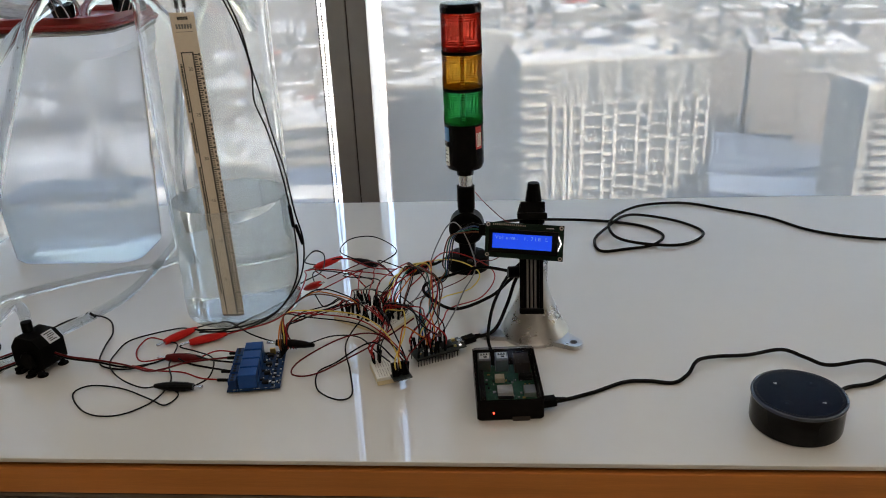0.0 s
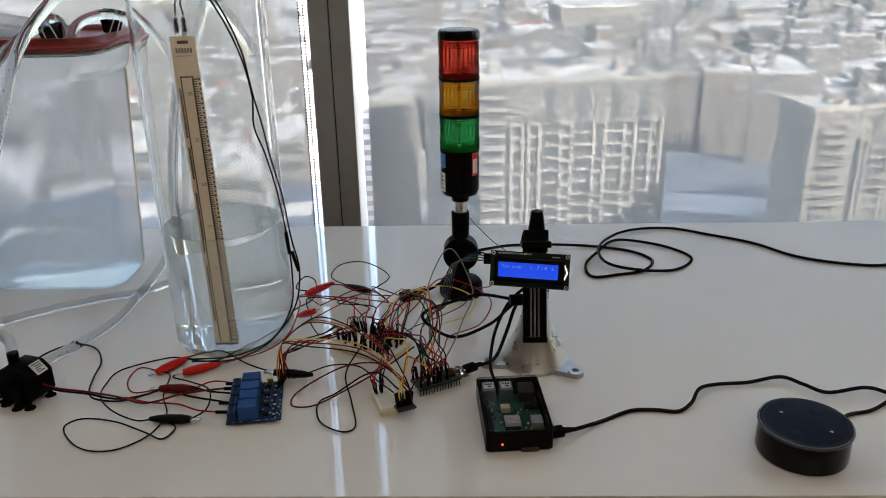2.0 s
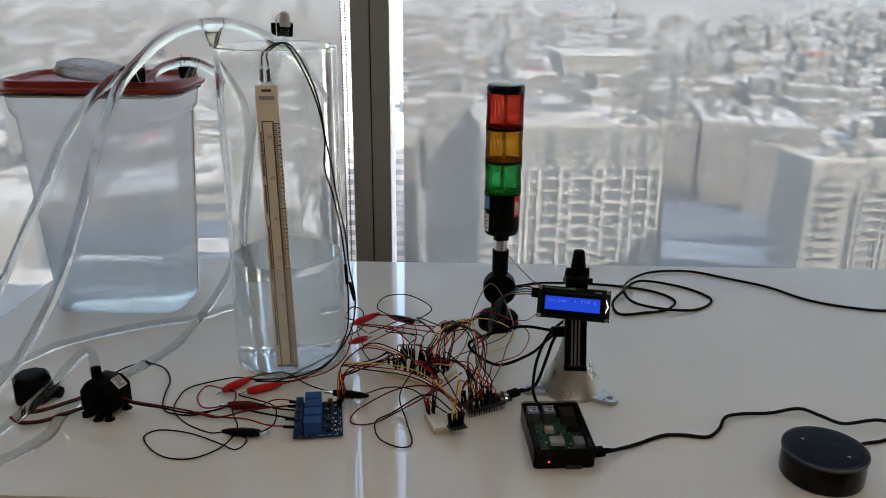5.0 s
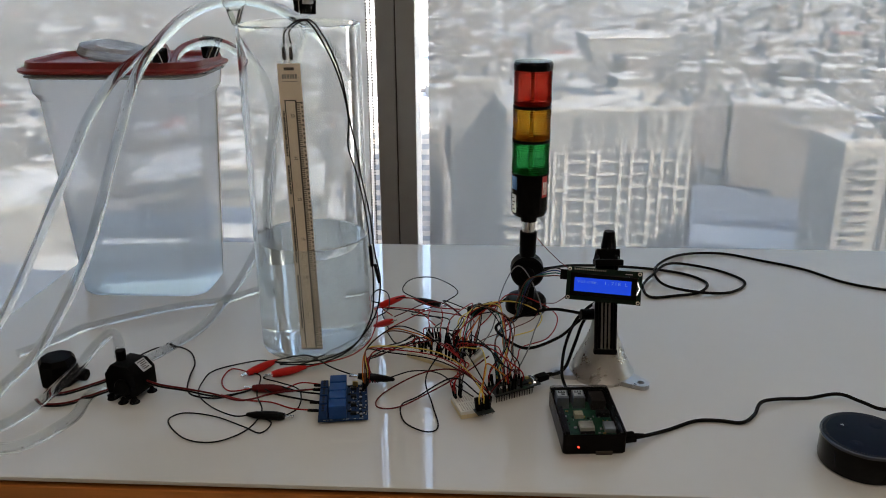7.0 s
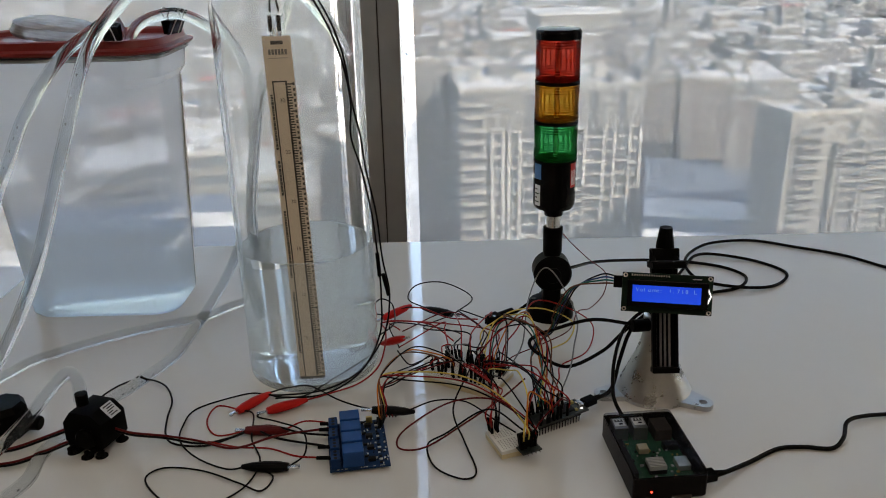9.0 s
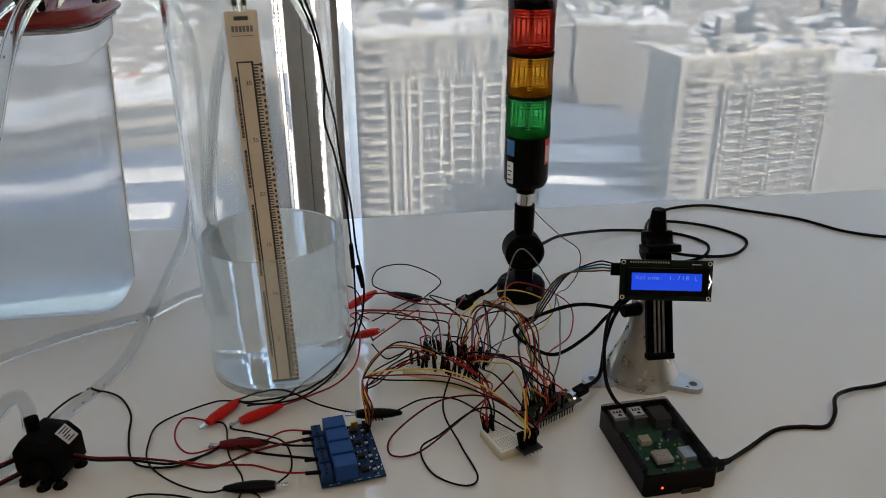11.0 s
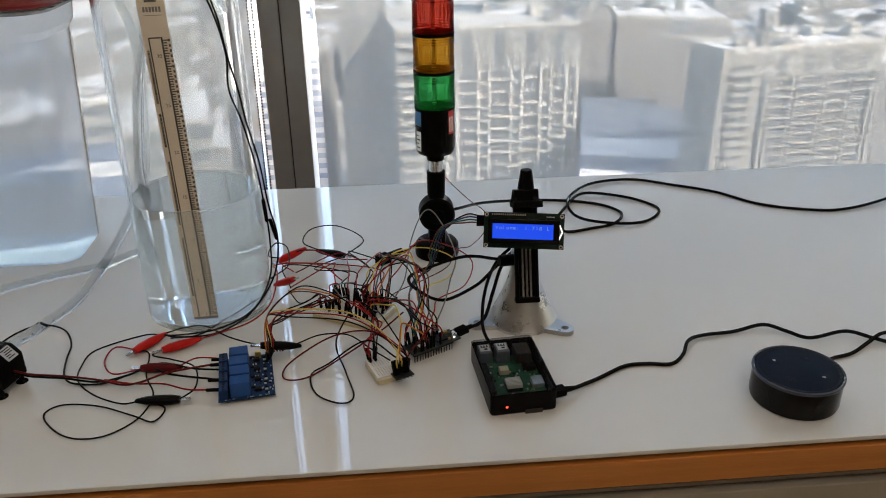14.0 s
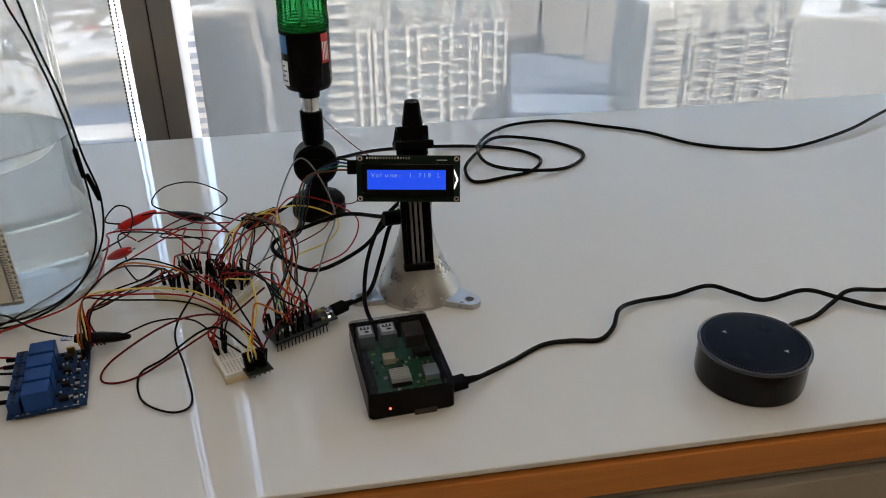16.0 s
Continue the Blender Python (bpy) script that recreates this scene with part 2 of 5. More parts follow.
M["gold"] = mat("gold_contact", (0.75, 0.52, 0.18), 0.3, 1.0, 0.05, 80)
M["lens_red"] = lens_plastic("red_lens", (0.95, 0.035, 0.014))
M["lens_amber"] = lens_plastic("amber_lens", (1.0, 0.46, 0.014))
M["lens_green"] = lens_plastic("green_lens", (0.012, 0.72, 0.14))
# darker copies of the lens plastics: groove shade put into the colour
M["lens_red_ring"] = lens_plastic("red_lens_groove_shade", (0.45, 0.012, 0.006))
M["lens_amber_ring"] = lens_plastic("amber_lens_groove_shade", (0.55, 0.13, 0.004))
M["lens_green_ring"] = lens_plastic("green_lens_groove_shade", (0.004, 0.28, 0.05))
M["lid"] = mat("red_plastic_lid", (0.21, 0.016, 0.014), 0.36, 0, 0.10, 12, 0.03)
M["pool"] = clear("container_water", (0.97, 0.99, 1.0), 0.10, 1.035, 0.14, (0.86, 0.93, 0.97))
M["tub"] = frosted("milky_plastic", 0.06, (0.50, 0.53, 0.57), 0.28)
M["spout"] = thin_plastic("milky_flap", 0.45, (0.72, 0.72, 0.73), 0.1)
M["tube_print"] = mat("tube_print", (0.10, 0.10, 0.10), 0.6)
M["tube"] = clear("clear_vinyl", (0.93, 0.94, 0.945), 0.02, 1.08, 0.01, (0.62, 0.64, 0.66))
M["blue_pcb"] = mat("blue_circuit_board", (0.004, 0.026, 0.085), 0.42, 0, 0.25, 200, 0.1, ior=1.28)
M["relay"] = mat("blue_relay_case", (0.010, 0.058, 0.215), 0.38, 0, 0.10, 40, ior=1.28)
M["terminal"] = mat("blue_terminal", (0.007, 0.034, 0.12), 0.45, 0, 0.15, 60, ior=1.28)
M["green_pcb"] = mat("green_circuit_board", (0.012, 0.085, 0.042), 0.45, 0, 0.45, 260, 0.1, ior=1.3)
M["port"] = mat("tinned_port", (0.30, 0.30, 0.30), 0.35, 0.9, 0.08, 80)
M["dark_pcb"] = mat("dark_circuit_board", (0.012, 0.018, 0.016), 0.4, 0, 0.3, 240, 0.1)
M["lcd_pcb"] = mat("lcd_circuit_board", (0.006, 0.018, 0.012), 0.5, 0, 0.25, 160, ior=1.2)
M["smoke"] = mat("smoked_case", (0.006, 0.005, 0.005), 0.26, 0, 0.15, 60, ior=1.13)
M["smoke_lid"] = thin_plastic("smoked_clear_lid", 0.68, (0.02, 0.019, 0.018), 0.022, 0.08)
M["lcd"] = emitter("lcd_blue", (0.003, 0.075, 1.0), 0.055)
M["lcd_text"] = emitter("lcd_white", (0.20, 0.40, 1.0), 0.034)
M["led_red"] = emitter("red_led", (1.0, 0.05, 0.03), 0.5)
M["led_white"] = emitter("backlight_leak", (0.9, 0.95, 1.0), 0.12)
M["paper"] = mat("tape_paper", (0.68, 0.59, 0.485), 0.55, 0, 0.05, 40, 0.03)
M["paper_white"] = mat("white_label", (0.82, 0.82, 0.80), 0.5, 0, 0.05, 60)
M["ink"] = mat("black_ink", (0.012, 0.011, 0.010), 0.6, 0, 0.1, 60)
M["red_ink"] = mat("red_label", (0.55, 0.03, 0.03), 0.5, 0, 0.1, 60)
M["blue_ink"] = mat("blue_label", (0.03, 0.17, 0.42), 0.5, 0, 0.1, 60)
M["bread"] = mat("white_breadboard", (0.66, 0.65, 0.60), 0.5, 0, 0.05, 90)
M["hole"] = mat("breadboard_hole", (0.33, 0.32, 0.29), 0.7)
M["bread_base"] = mat("cream_breadboard_base", (0.62, 0.53, 0.34), 0.45, 0, 0.08, 60)
M["dot_top"] = mat("matt_black_top", (0.005, 0.0075, 0.016), 0.42, 0, 0.10, 120, 0.03, ior=1.11)
M["dot_side"] = mat("gloss_black_side", (0.006, 0.006, 0.007), 0.14, 0, 0.1, 60, ior=1.24)
M["dot_rim"] = mat("grey_ring", (0.030, 0.037, 0.055), 0.25, 0, 0.05, 60)
M["mark"] = mat("pale_marking", (0.45, 0.46, 0.48), 0.4, 0, 0.1, 60)
M["chip"] = mat("black_chip", (0.007, 0.007, 0.0075), 0.4, 0, 0.15, 100, ior=1.28)
M["rod"] = mat("dull_steel_rod", (0.34, 0.34, 0.35), 0.3, 1.0, 0.08, 60)
M["sink"] = mat("aluminium_heatsink", (0.62, 0.62, 0.60), 0.38, 0.8, 0.08, 80)
for key, col in dict(w_black=(0.002, 0.002, 0.0025), w_red=(0.27, 0.013, 0.012), w_orange=(0.5, 0.14, 0.015), w_yellow=(0.62, 0.46, 0.10), w_green=(0.01, 0.11, 0.085), w_blue=(0.02, 0.05, 0.14), w_white=(0.55, 0.55, 0.52), w_brown=(0.13, 0.05, 0.025), w_grey=(0.15, 0.15, 0.15), w_maroon=(0.10, 0.008, 0.009), clip_red=(0.48, 0.016, 0.013)).items():
    M[key] = mat("wire_" + key, col, 0.36, 0, 0.10, 60, ior=1.2)
M["b_grey"] = mat("grey_concrete", (0.20, 0.20, 0.20), 0.9, 0, 0.15, 0.15, random_tone=0.12)
M["b_dark"] = mat("dark_cladding", (0.19, 0.19, 0.195), 0.7, 0, 0.2, 0.2)
M["b_brown"] = mat("brown_brick_wall", (0.21, 0.195, 0.19), 0.9, 0, 0.15, 0.3)
M["b_white"] = mat("white_concrete", (0.33, 0.325, 0.315), 0.85, 0, 0.12, 0.4)
M["b_glass"] = mat("dark_window_glass", (0.10, 0.11, 0.125), 0.15, 0, 0.3, 0.3)
M["roof_snow"] = mat("snowy_roof", (0.48, 0.49, 0.505), 0.9, 0, 0.5, 0.10, bscale=0.7)
M["roof_dark"] = mat("dark_roof", (0.16, 0.16, 0.16), 0.9, 0, 0.3, 0.1)
# white concrete darkened for a facade turned from the sun
M["b_white_shaded"] = mat("shaded_white_concrete", (0.25, 0.245, 0.24), 0.85, 0, 0.15, 0.4)
M["snow"] = mat("snow_cover", (0.60, 0.61, 0.625), 0.9, 0, 0.10, 0.2)
# paving with the blue shade between the blocks put into its colour
M["plaza"] = mat("shaded_blue_paving", (0.09, 0.12, 0.18), 0.8, 0, 0.12, 0.06)
M["rust"] = mat("red_roof", (0.36, 0.10, 0.08), 0.9, 0, 0.2, 0.2)


def ground_material():
    m = mat("winter_city_ground", (0.34, 0.34, 0.34), 0.95, 0, 0.3, 0.02)
    nt = m.node_tree
    b = nt.nodes["Principled BSDF"]
    tc = nt.nodes.new("ShaderNodeTexCoord")
    mp = nt.nodes.new("ShaderNodeMapping")
    mp.inputs["Scale"].default_value = (0.016, 0.034, 1)
    nz = nt.nodes.new("ShaderNodeTexNoise")
    nz.inputs["Scale"].default_value, nz.inputs["Detail"].default_value, nz.inputs["Roughness"].default_value = 1.0, 8, 0.65
    rp = nt.nodes.new("ShaderNodeValToRGB")
    rp.color_ramp.elements[0].position, rp.color_ramp.elements[0].color = 0.40, (0.13, 0.13, 0.133, 1)
    rp.color_ramp.elements[1].position, rp.color_ramp.elements[1].color = 0.60, (0.58, 0.59, 0.61, 1)
    nt.links.new(tc.outputs["Object"], mp.inputs[0])
    nt.links.new(mp.outputs[0], nz.inputs[0])
    nt.links.new(nz.outputs[0], rp.inputs[0])
    nt.links.new(rp.outputs[0], b.inputs["Base Color"])
    return m


M["ground"] = ground_material()


# ---- mesh helpers ----
def mesh_object(name, bm, material, smooth=True, crease=20):
    bmesh.ops.recalc_face_normals(bm, faces=bm.faces)
    me = bpy.data.meshes.new(name)
    bm.to_mesh(me)
    bm.free()
    if isinstance(material, (list, tuple)):
        for mm in material:
            me.materials.append(mm)
    else:
        me.materials.append(material)
    if smooth:
        me.polygons.foreach_set("use_smooth", [True] * len(me.polygons))
        me.set_sharp_from_angle(angle=radians(crease))
    return new(name, me)


def part(name, bm, material, parent, label=""):
    ob = mesh_object(name, bm, material)
    ob.parent = parent
    return tagged(ob, label)


def thing(name, label, category, m=None, group="", kind=""):
    ob = new(name)
    ob.empty_display_size = 0.01
    ob.matrix_world = m if m is not None else Matrix()
    return tagged(ob, label, category, group, kind)


def solid(name, bm, material, label, category, m=None, group="", kind="", crease=20):
    ob = mesh_object(name, bm, material, True, crease)
    if m is not None:
        ob.matrix_world = m
    return tagged(ob, label, category, group, kind)


def box(bm, c, size, bevel=0.0, rz=0.0, seg=2, m=None):
    mm = (m if m is not None else Matrix()) @ pose(*c, 0, 0, rz) @ Matrix.Diagonal((*size, 1))
    vs = bmesh.ops.create_cube(bm, size=1, matrix=mm)["verts"]
    if bevel:
        es = list({e for v in vs for e in v.link_edges})
        bmesh.ops.bevel(bm, geom=es, offset=bevel, segments=seg, profile=0.5, affect="EDGES")
    return bm


def lathe(bm, profile, seg=40, m=None, closed=False):
    m = m if m is not None else Matrix()
    rings = []
    for r, z in profile:
        if r < 1e-6:
            rings.append([bm.verts.new(m @ Vector((0, 0, z)))])
        else:
            rings.append([bm.verts.new(m @ Vector((r * math.cos(a), r * math.sin(a), z))) for a in (2 * math.pi * k / seg for k in range(seg))])
    pairs = list(zip(rings, rings[1:])) + ([(rings[-1], rings[0])] if closed else [])
    for a, b in pairs:
        for k in range(seg):
            q = [a[k % len(a)], a[(k + 1) % len(a)], b[(k + 1) % len(b)], b[k % len(b)]]
            q = [v for n, v in enumerate(q) if v not in q[:n]]
            if len(q) > 2:
                bm.faces.new(q)
    return bm


def cyl(bm, p0, p1, r0, r1=None, seg=20, bevel=0.0):
    p0, p1 = Vector(p0), Vector(p1)
    r1 = r0 if r1 is None else r1
    d = p1 - p0
    m = Matrix.Translation(p0) @ d.to_track_quat("Z", "Y").to_matrix().to_4x4()
    h = d.length
    if bevel:
        prof = [(0, 0), (r0 - bevel, 0), (r0, bevel), (r1, h - bevel), (r1 - bevel, h), (0, h)]
    else:
        prof = [(0, 0), (r0, 0), (r1, h), (0, h)]
    return lathe(bm, prof, seg, m)


def smooth_path(pts, per=8):
    pts = [Vector(p) for p in pts]
    if len(pts) == 2:
        pts = [pts[0], pts[0].lerp(pts[1], 0.5), pts[1]]
    full = [pts[0] * 2 - pts[1]] + pts + [pts[-1] * 2 - pts[-2]]
    out = []
    for a, b, c, d in zip(full, full[1:], full[2:], full[3:]):
        for k in range(per):
            t = k / per
            out.append(0.5 * ((2 * b) + (c - a) * t + (2 * a - 5 * b + 4 * c - d) * t * t + (3 * b - a - 3 * c + d) * t ** 3))
    return out + [pts[-1]]


def sweep(bm, pts, r, seg=8, per=8, hollow=0.0):
    line = smooth_path(pts, per)
    rings, side = [], None
    for n, p in enumerate(line):
        t = (line[min(n + 1, len(line) - 1)] - line[max(n - 1, 0)]).normalized()
        if side is None:
            side = t.orthogonal().normalized()
        side = (side - t * side.dot(t)).normalized()
        up = t.cross(side)
        rings.append([bm.verts.new(p + (side * math.cos(a) + up * math.sin(a)) * r) for a in (2 * math.pi * k / seg for k in range(seg))])
    for a, b in zip(rings, rings[1:]):
        for k in range(seg):
            bm.faces.new((a[k], a[(k + 1) % seg], b[(k + 1) % seg], b[k]))
    if not hollow:
        bm.faces.new(rings[0])
        bm.faces.new(rings[-1])
    return bm


def rrect(w, d, r, n=5):
    out = []
    for cx, cy, a0 in ((w / 2 - r, d / 2 - r, 0), (-w / 2 + r, d / 2 - r, 90), (-w / 2 + r, -d / 2 + r, 180), (w / 2 - r, -d / 2 + r, 270)):
        for k in range(n + 1):
            a = radians(a0 + 90 * k / n)
            out.append((cx + r * math.cos(a), cy + r * math.sin(a)))
    return out


def loft(bm, levels, cap0=True, cap1=True):
    """levels: (width, depth, corner, z)"""
    rings = [[bm.verts.new((x, y, z)) for x, y in rrect(w, d, r)] for w, d, r, z in levels]
    for a, b in zip(rings, rings[1:]):
        for k in range(len(a)):
            bm.faces.new((a[k], a[(k + 1) % len(a)], b[(k + 1) % len(a)], b[k]))
    if cap0:
        bm.faces.new(rings[0])
    if cap1:
        bm.faces.new(rings[-1])
    return bm


def piece(name, mesh, parent, loc):
    """One of many alike pieces, sharing its mesh."""
    ob = new(name, mesh)
    ob.parent = parent
    ob.location = loc
    return ob


def box_mesh(name, size, material):
    me = bpy.data.meshes.new(name)
    bm = box(B(), (0, 0, 0), size)
    bm.to_mesh(me)
    bm.free()
    me.materials.append(material)
    return me


def words(name, text, size, material, parent, m, label=""):
    cu = bpy.data.curves.new(name, "FONT")
    cu.body, cu.size, cu.extrude = text, size, 0.00006
    tmp = bpy.data.objects.new("tmp", cu)
    me = bpy.data.meshes.new_from_object(tmp)
    bpy.data.objects.remove(tmp)
    me.materials.append(material)
    ob = new(name, me)
    ob.parent = parent
    ob.matrix_local = m
    return tagged(ob, label)


def B():
    return bmesh.new()


# ---- the room ----
FLOOR, CEIL, WIN_Y = -0.75, 1.95, 1.586
tagged(solid("floor", box(B(), (0, -1.15, FLOOR - 0.05), (9.0, 6.1, 0.1)), M["floor"], "brown carpet floor of the office", "floor"), kind="structure")
tagged(solid("ceiling", box(B(), (0, -1.15, CEIL + 0.05), (9.0, 6.1, 0.1)), M["ceiling"], "white office ceiling", "ceiling"), kind="structure")
for nm, c, size in (("wall_south", (0, -4.15, 0.6), (9.0, 0.1, 2.7)), ("wall_west", (-4.45, -1.15, 0.6), (0.1, 5.9, 2.7)), ("wall_east", (4.45, -1.15, 0.6), (0.1, 5.9, 2.7))):
    tagged(solid(nm, box(B(), c, size), M["wall"], "plain cream painted office wall", "wall"), kind="structure")

# window wall: one dark mullion in view, more of the same module beyond the view
window = thing("window_1", "floor-to-ceiling window with dark aluminium mullions", "window", kind="structure")
for k, x in enumerate((-3.83, -2.03, -0.23, 1.57, 3.37)):
    mull = part("mullion", box(B(), (x, WIN_Y + 0.06, 0.6), (0.004, 0.112, 2.7)), M["dark_gap"], window, "dark aluminium mullion with a centre seam")
    for s in (-1, 1):
        part("mullion_half", box(B(), (x + s * 0.0195, WIN_Y + 0.06, 0.6), (0.0365, 0.12, 2.7), 0.0012), M["mullion"], mull)
for x in (-2.93, -1.13, 0.67, 2.47):
    pane = part("pane", box(B(), (x, WIN_Y + 0.10, 0.6), (1.72, 0.006, 2.7)), M["pane"], window, "clear window pane")
    pane.visible_shadow = False
part("window_sill", box(B(), (0, WIN_Y + 0.06, FLOOR + 0.06), (8.8, 0.13, 0.12), 0.004), M["mullion"], window)
part("head", box(B(), (0, WIN_Y + 0.06, CEIL - 0.04), (8.8, 0.13, 0.08), 0.004), M["mullion"], window)

for x0, x1 in ((-4.3, -2.09), (-1.97, -0.2905), (-0.169, 1.51), (1.63, 3.31)):
    shade = thing("roller_shade", "pale grey see-through sun-screen roller shade, lowered", "roller shade", pose((x0 + x1) / 2, WIN_Y + 0.035, 0), "window shades")
    part("fabric", box(B(), (0, 0, 0.585), (x1 - x0, 0.0006, 2.55)), M["fabric"], shade)
    part("bottom_bar", box(B(), (0, 0, FLOOR + 0.05), (x1 - x0, 0.012, 0.03), 0.003), M["frame_white"], shade)
    part("roller", cyl(B(), ((x0 - x1) / 2, 0, CEIL - 0.07), ((x1 - x0) / 2, 0, CEIL - 0.07), 0.03), M["frame_white"], shade)

for dx, r in ((-0.2865, 0.0022), (-0.2785, 0.0022)):
    bm = B()
    for k in range(330):
        bmesh.ops.create_icosphere(bm, subdivisions=1, radius=r, matrix=Matrix.Translation((dx + 0.0006 * math.sin(k * 0.05), WIN_Y + 0.012, FLOOR + 0.12 + k * 0.0058)))
    cyl(bm, (dx, WIN_Y + 0.012, FLOOR + 0.1), (dx, WIN_Y + 0.012, FLOOR + 0.12 + 330 * 0.0058), 0.0005, seg=5)
    tagged(solid("bead_chain", bm, M["chip"], "dark bead chain strand of the roller shade", "bead chain"), group="shade chain strands")

lumi = thing("ceiling_light", "recessed warm white office ceiling light panel", "ceiling light", pose(0.2, -0.9, CEIL))
part("frame", box(B(), (0, 0, -0.012), (2.5, 1.3, 0.024), 0.004), M["frame_white"], lumi)
part("diffuser", box(B(), (0, 0, -0.027), (2.42, 1.22, 0.006)), M["paper_white"], lumi)

# ---- cabinet and its white top ----
TX0, TX1, TY0, TY1 = -0.725, 1.75, 0.642, 1.335
top = solid("tabletop", box(B(), ((TX0 + TX1) / 2, (TY0 + TY1) / 2, -0.0025), (TX1 - TX0, TY1 - TY0, 0.005), 0.0012), M["top"], "glossy white glass top of a low cabinet", "tabletop")
cab = thing("cabinet", "low office cabinet with an orange wood rail and grey doors", "cabinet", pose((TX0 + TX1) / 2, (TY0 + TY1) / 2, FLOOR))
cw, cd = TX1 - TX0, TY1 - TY0
part("recess", box(B(), (0, 0.004, 0.75 - 0.005 - 0.00325), (cw - 0.012, cd - 0.012, 0.0065)), M["dark_gap"], cab)
part("wood_rail", box(B(), (0, 0, 0.75 - 0.0115 - 0.0145), (cw, cd - 0.002, 0.029), 0.0012), M["wood"], cab, "orange stained wood rail")
part("metal_strip", box(B(), (0, 0.001, 0.75 - 0.0455), (cw, cd - 0.006, 0.0045), 0.0008), M["panel_strip"], cab, "grey-brown metal strip")
part("body", box(B(), (0, 0.012, 0.351), (cw - 0.02, cd - 0.04, 0.70)), M["dark_gap"], cab)
SEAMS = (TX0, -0.06, 0.68, 1.42, TX1)
for x0, x1 in zip(SEAMS, SEAMS[1:]):
    part("door", box(B(), ((x0 + x1) / 2 - (TX0 + TX1) / 2, -cd / 2 + 0.012, 0.349), (x1 - x0 - 0.004, 0.02, 0.690), 0.0015), M["panel"], cab, "grey-beige laminate door")

# ---- the city below ----
CITY = 1.45
GROUND = -80.0 * CITY
bm = B()
bmesh.ops.create_grid(bm, x_segments=2, y_segments=2, size=2400, matrix=Matrix.Translation((0, 2420, GROUND)))
tagged(solid("ground", bm, M["ground"], "snow-streaked city ground far below", "ground"), kind="structure")


def tower_block(name, a, b, depth, roof_z, wall, label, facade=None, floor_h=3.05, plain=9.0, roof="roof_snow", win=True, base_z=GROUND, pale="b_white"):
    """A block whose front runs from a to b (plan), as an upright building."""
    a, b, depth, roof_z, plain = Vector(a) * CITY, Vector(b) * CITY, depth * CITY, roof_z * CITY, plain * CITY
    w = (b - a).length
    ang = math.degrees(math.atan2(b.y - a.y, b.x - a.x))
    h = roof_z - base_z
    t = thing(name, label, "building", pose(a.x, a.y, base_z, 0, 0, ang))
    part("wall", box(B(), (w / 2, depth / 2, h / 2), (w, depth, h)), M[wall], t)
    r = part("roof", box(B(), (w / 2, depth / 2, h + 0.2), (w - 1.2, depth - 1.2, 0.4)), M[roof], t)
    for c, s in (((w / 2, 0.2, h + 0.5), (w, 0.4, 1.0)), ((w / 2, depth - 0.2, h + 0.5), (w, 0.4, 1.0)), ((0.2, depth / 2, h + 0.5), (0.4, depth - 0.9, 1.0)), ((w - 0.2, depth / 2, h + 0.5), (0.4, depth - 0.9, 1.0))):
        part("parapet", box(B(), c, s), M["b_white"], r)
    ru = random.Random(int(abs(a.x) * 10))
    for k in range(9):
        s = (ru.uniform(1.5, 5), ru.uniform(1.5, 5), ru.uniform(0.8, 3.2))
        part("roof_unit", box(B(), (ru.uniform(0.1, 0.9) * w, ru.uniform(0.15, 0.9) * depth, h + 0.4 + s[2] / 2), s), M[ru.choice(("b_grey", "b_dark", "b_white"))], r)
    if facade:
        n = int(min(h - plain - 2, 66) / floor_h)
        stack, ladders, lw = facade
        top_z = h - plain
        bar = box_mesh("crossbar", (lw * w, 0.9, floor_h * 0.26), M[pale])
        hole = box_mesh("window", (lw * w * 0.5, 0.1, floor_h * 0.74), M["b_glass"])
        for f0 in ladders:
            for s in (-1, 1):
                part("pier", box(B(), (f0 * w + s * lw * w * 0.38, -0.6, top_z / 2), (lw * w * 0.24, 1.2, top_z)), M[pale], t)
            for f in range(n):
                z = top_z - floor_h * (f + 0.5)
                piece("crossbar", bar, t, (f0 * w, -0.45, z + floor_h * 0.37))
                piece("window", hole, t, (f0 * w, 0.02, z - floor_h * 0.13))
        for f0, f1 in zip(ladders, ladders[1:]):
            x0, x1 = (f0 + lw / 2) * w, (f1 - lw / 2) * w
            if x1 - x0 < 1.5:
                continue
            slab = box_mesh("balcony", (x1 - x0, 1.3, floor_h * 0.17), M[pale])
            glass = box_mesh("window", ((x1 - x0) * 0.74, 0.1, floor_h * 0.55), M["b_glass"])
            for f in range(n):
                z = top_z - floor_h * (f + 0.5)
                piece("balcony", slab, t, ((x0 + x1) / 2, -0.65 + 0.25 * ((f * 7 + int(x0)) % 3), z - floor_h * 0.40))
                piece("window", glass, t, ((x0 + x1) / 2, 0.02, z + floor_h * 0.02))
            part("window", box(B(), ((x0 + x1) / 2, -0.02, h - plain / 2 - 0.4), ((x1 - x0) * 0.5, 0.1, plain - 1.8)), M["b_glass"], t)
        if stack:
            sw = (stack[1] - stack[0]) * w
            slab = box_mesh("balcony", (sw, 1.6, floor_h * 0.22), M[pale])
            glass = box_mesh("window", (sw * 0.8, 0.1, floor_h * 0.5), M["b_glass"])
            for f in range(n + int(plain / floor_h)):
                z = h - stack[2] - floor_h * (f + 0.5)
                piece("balcony", slab, t, ((stack[0] + stack[1]) / 2 * w + 0.3 * ((f * 5) % 3 - 1), -0.8, z))
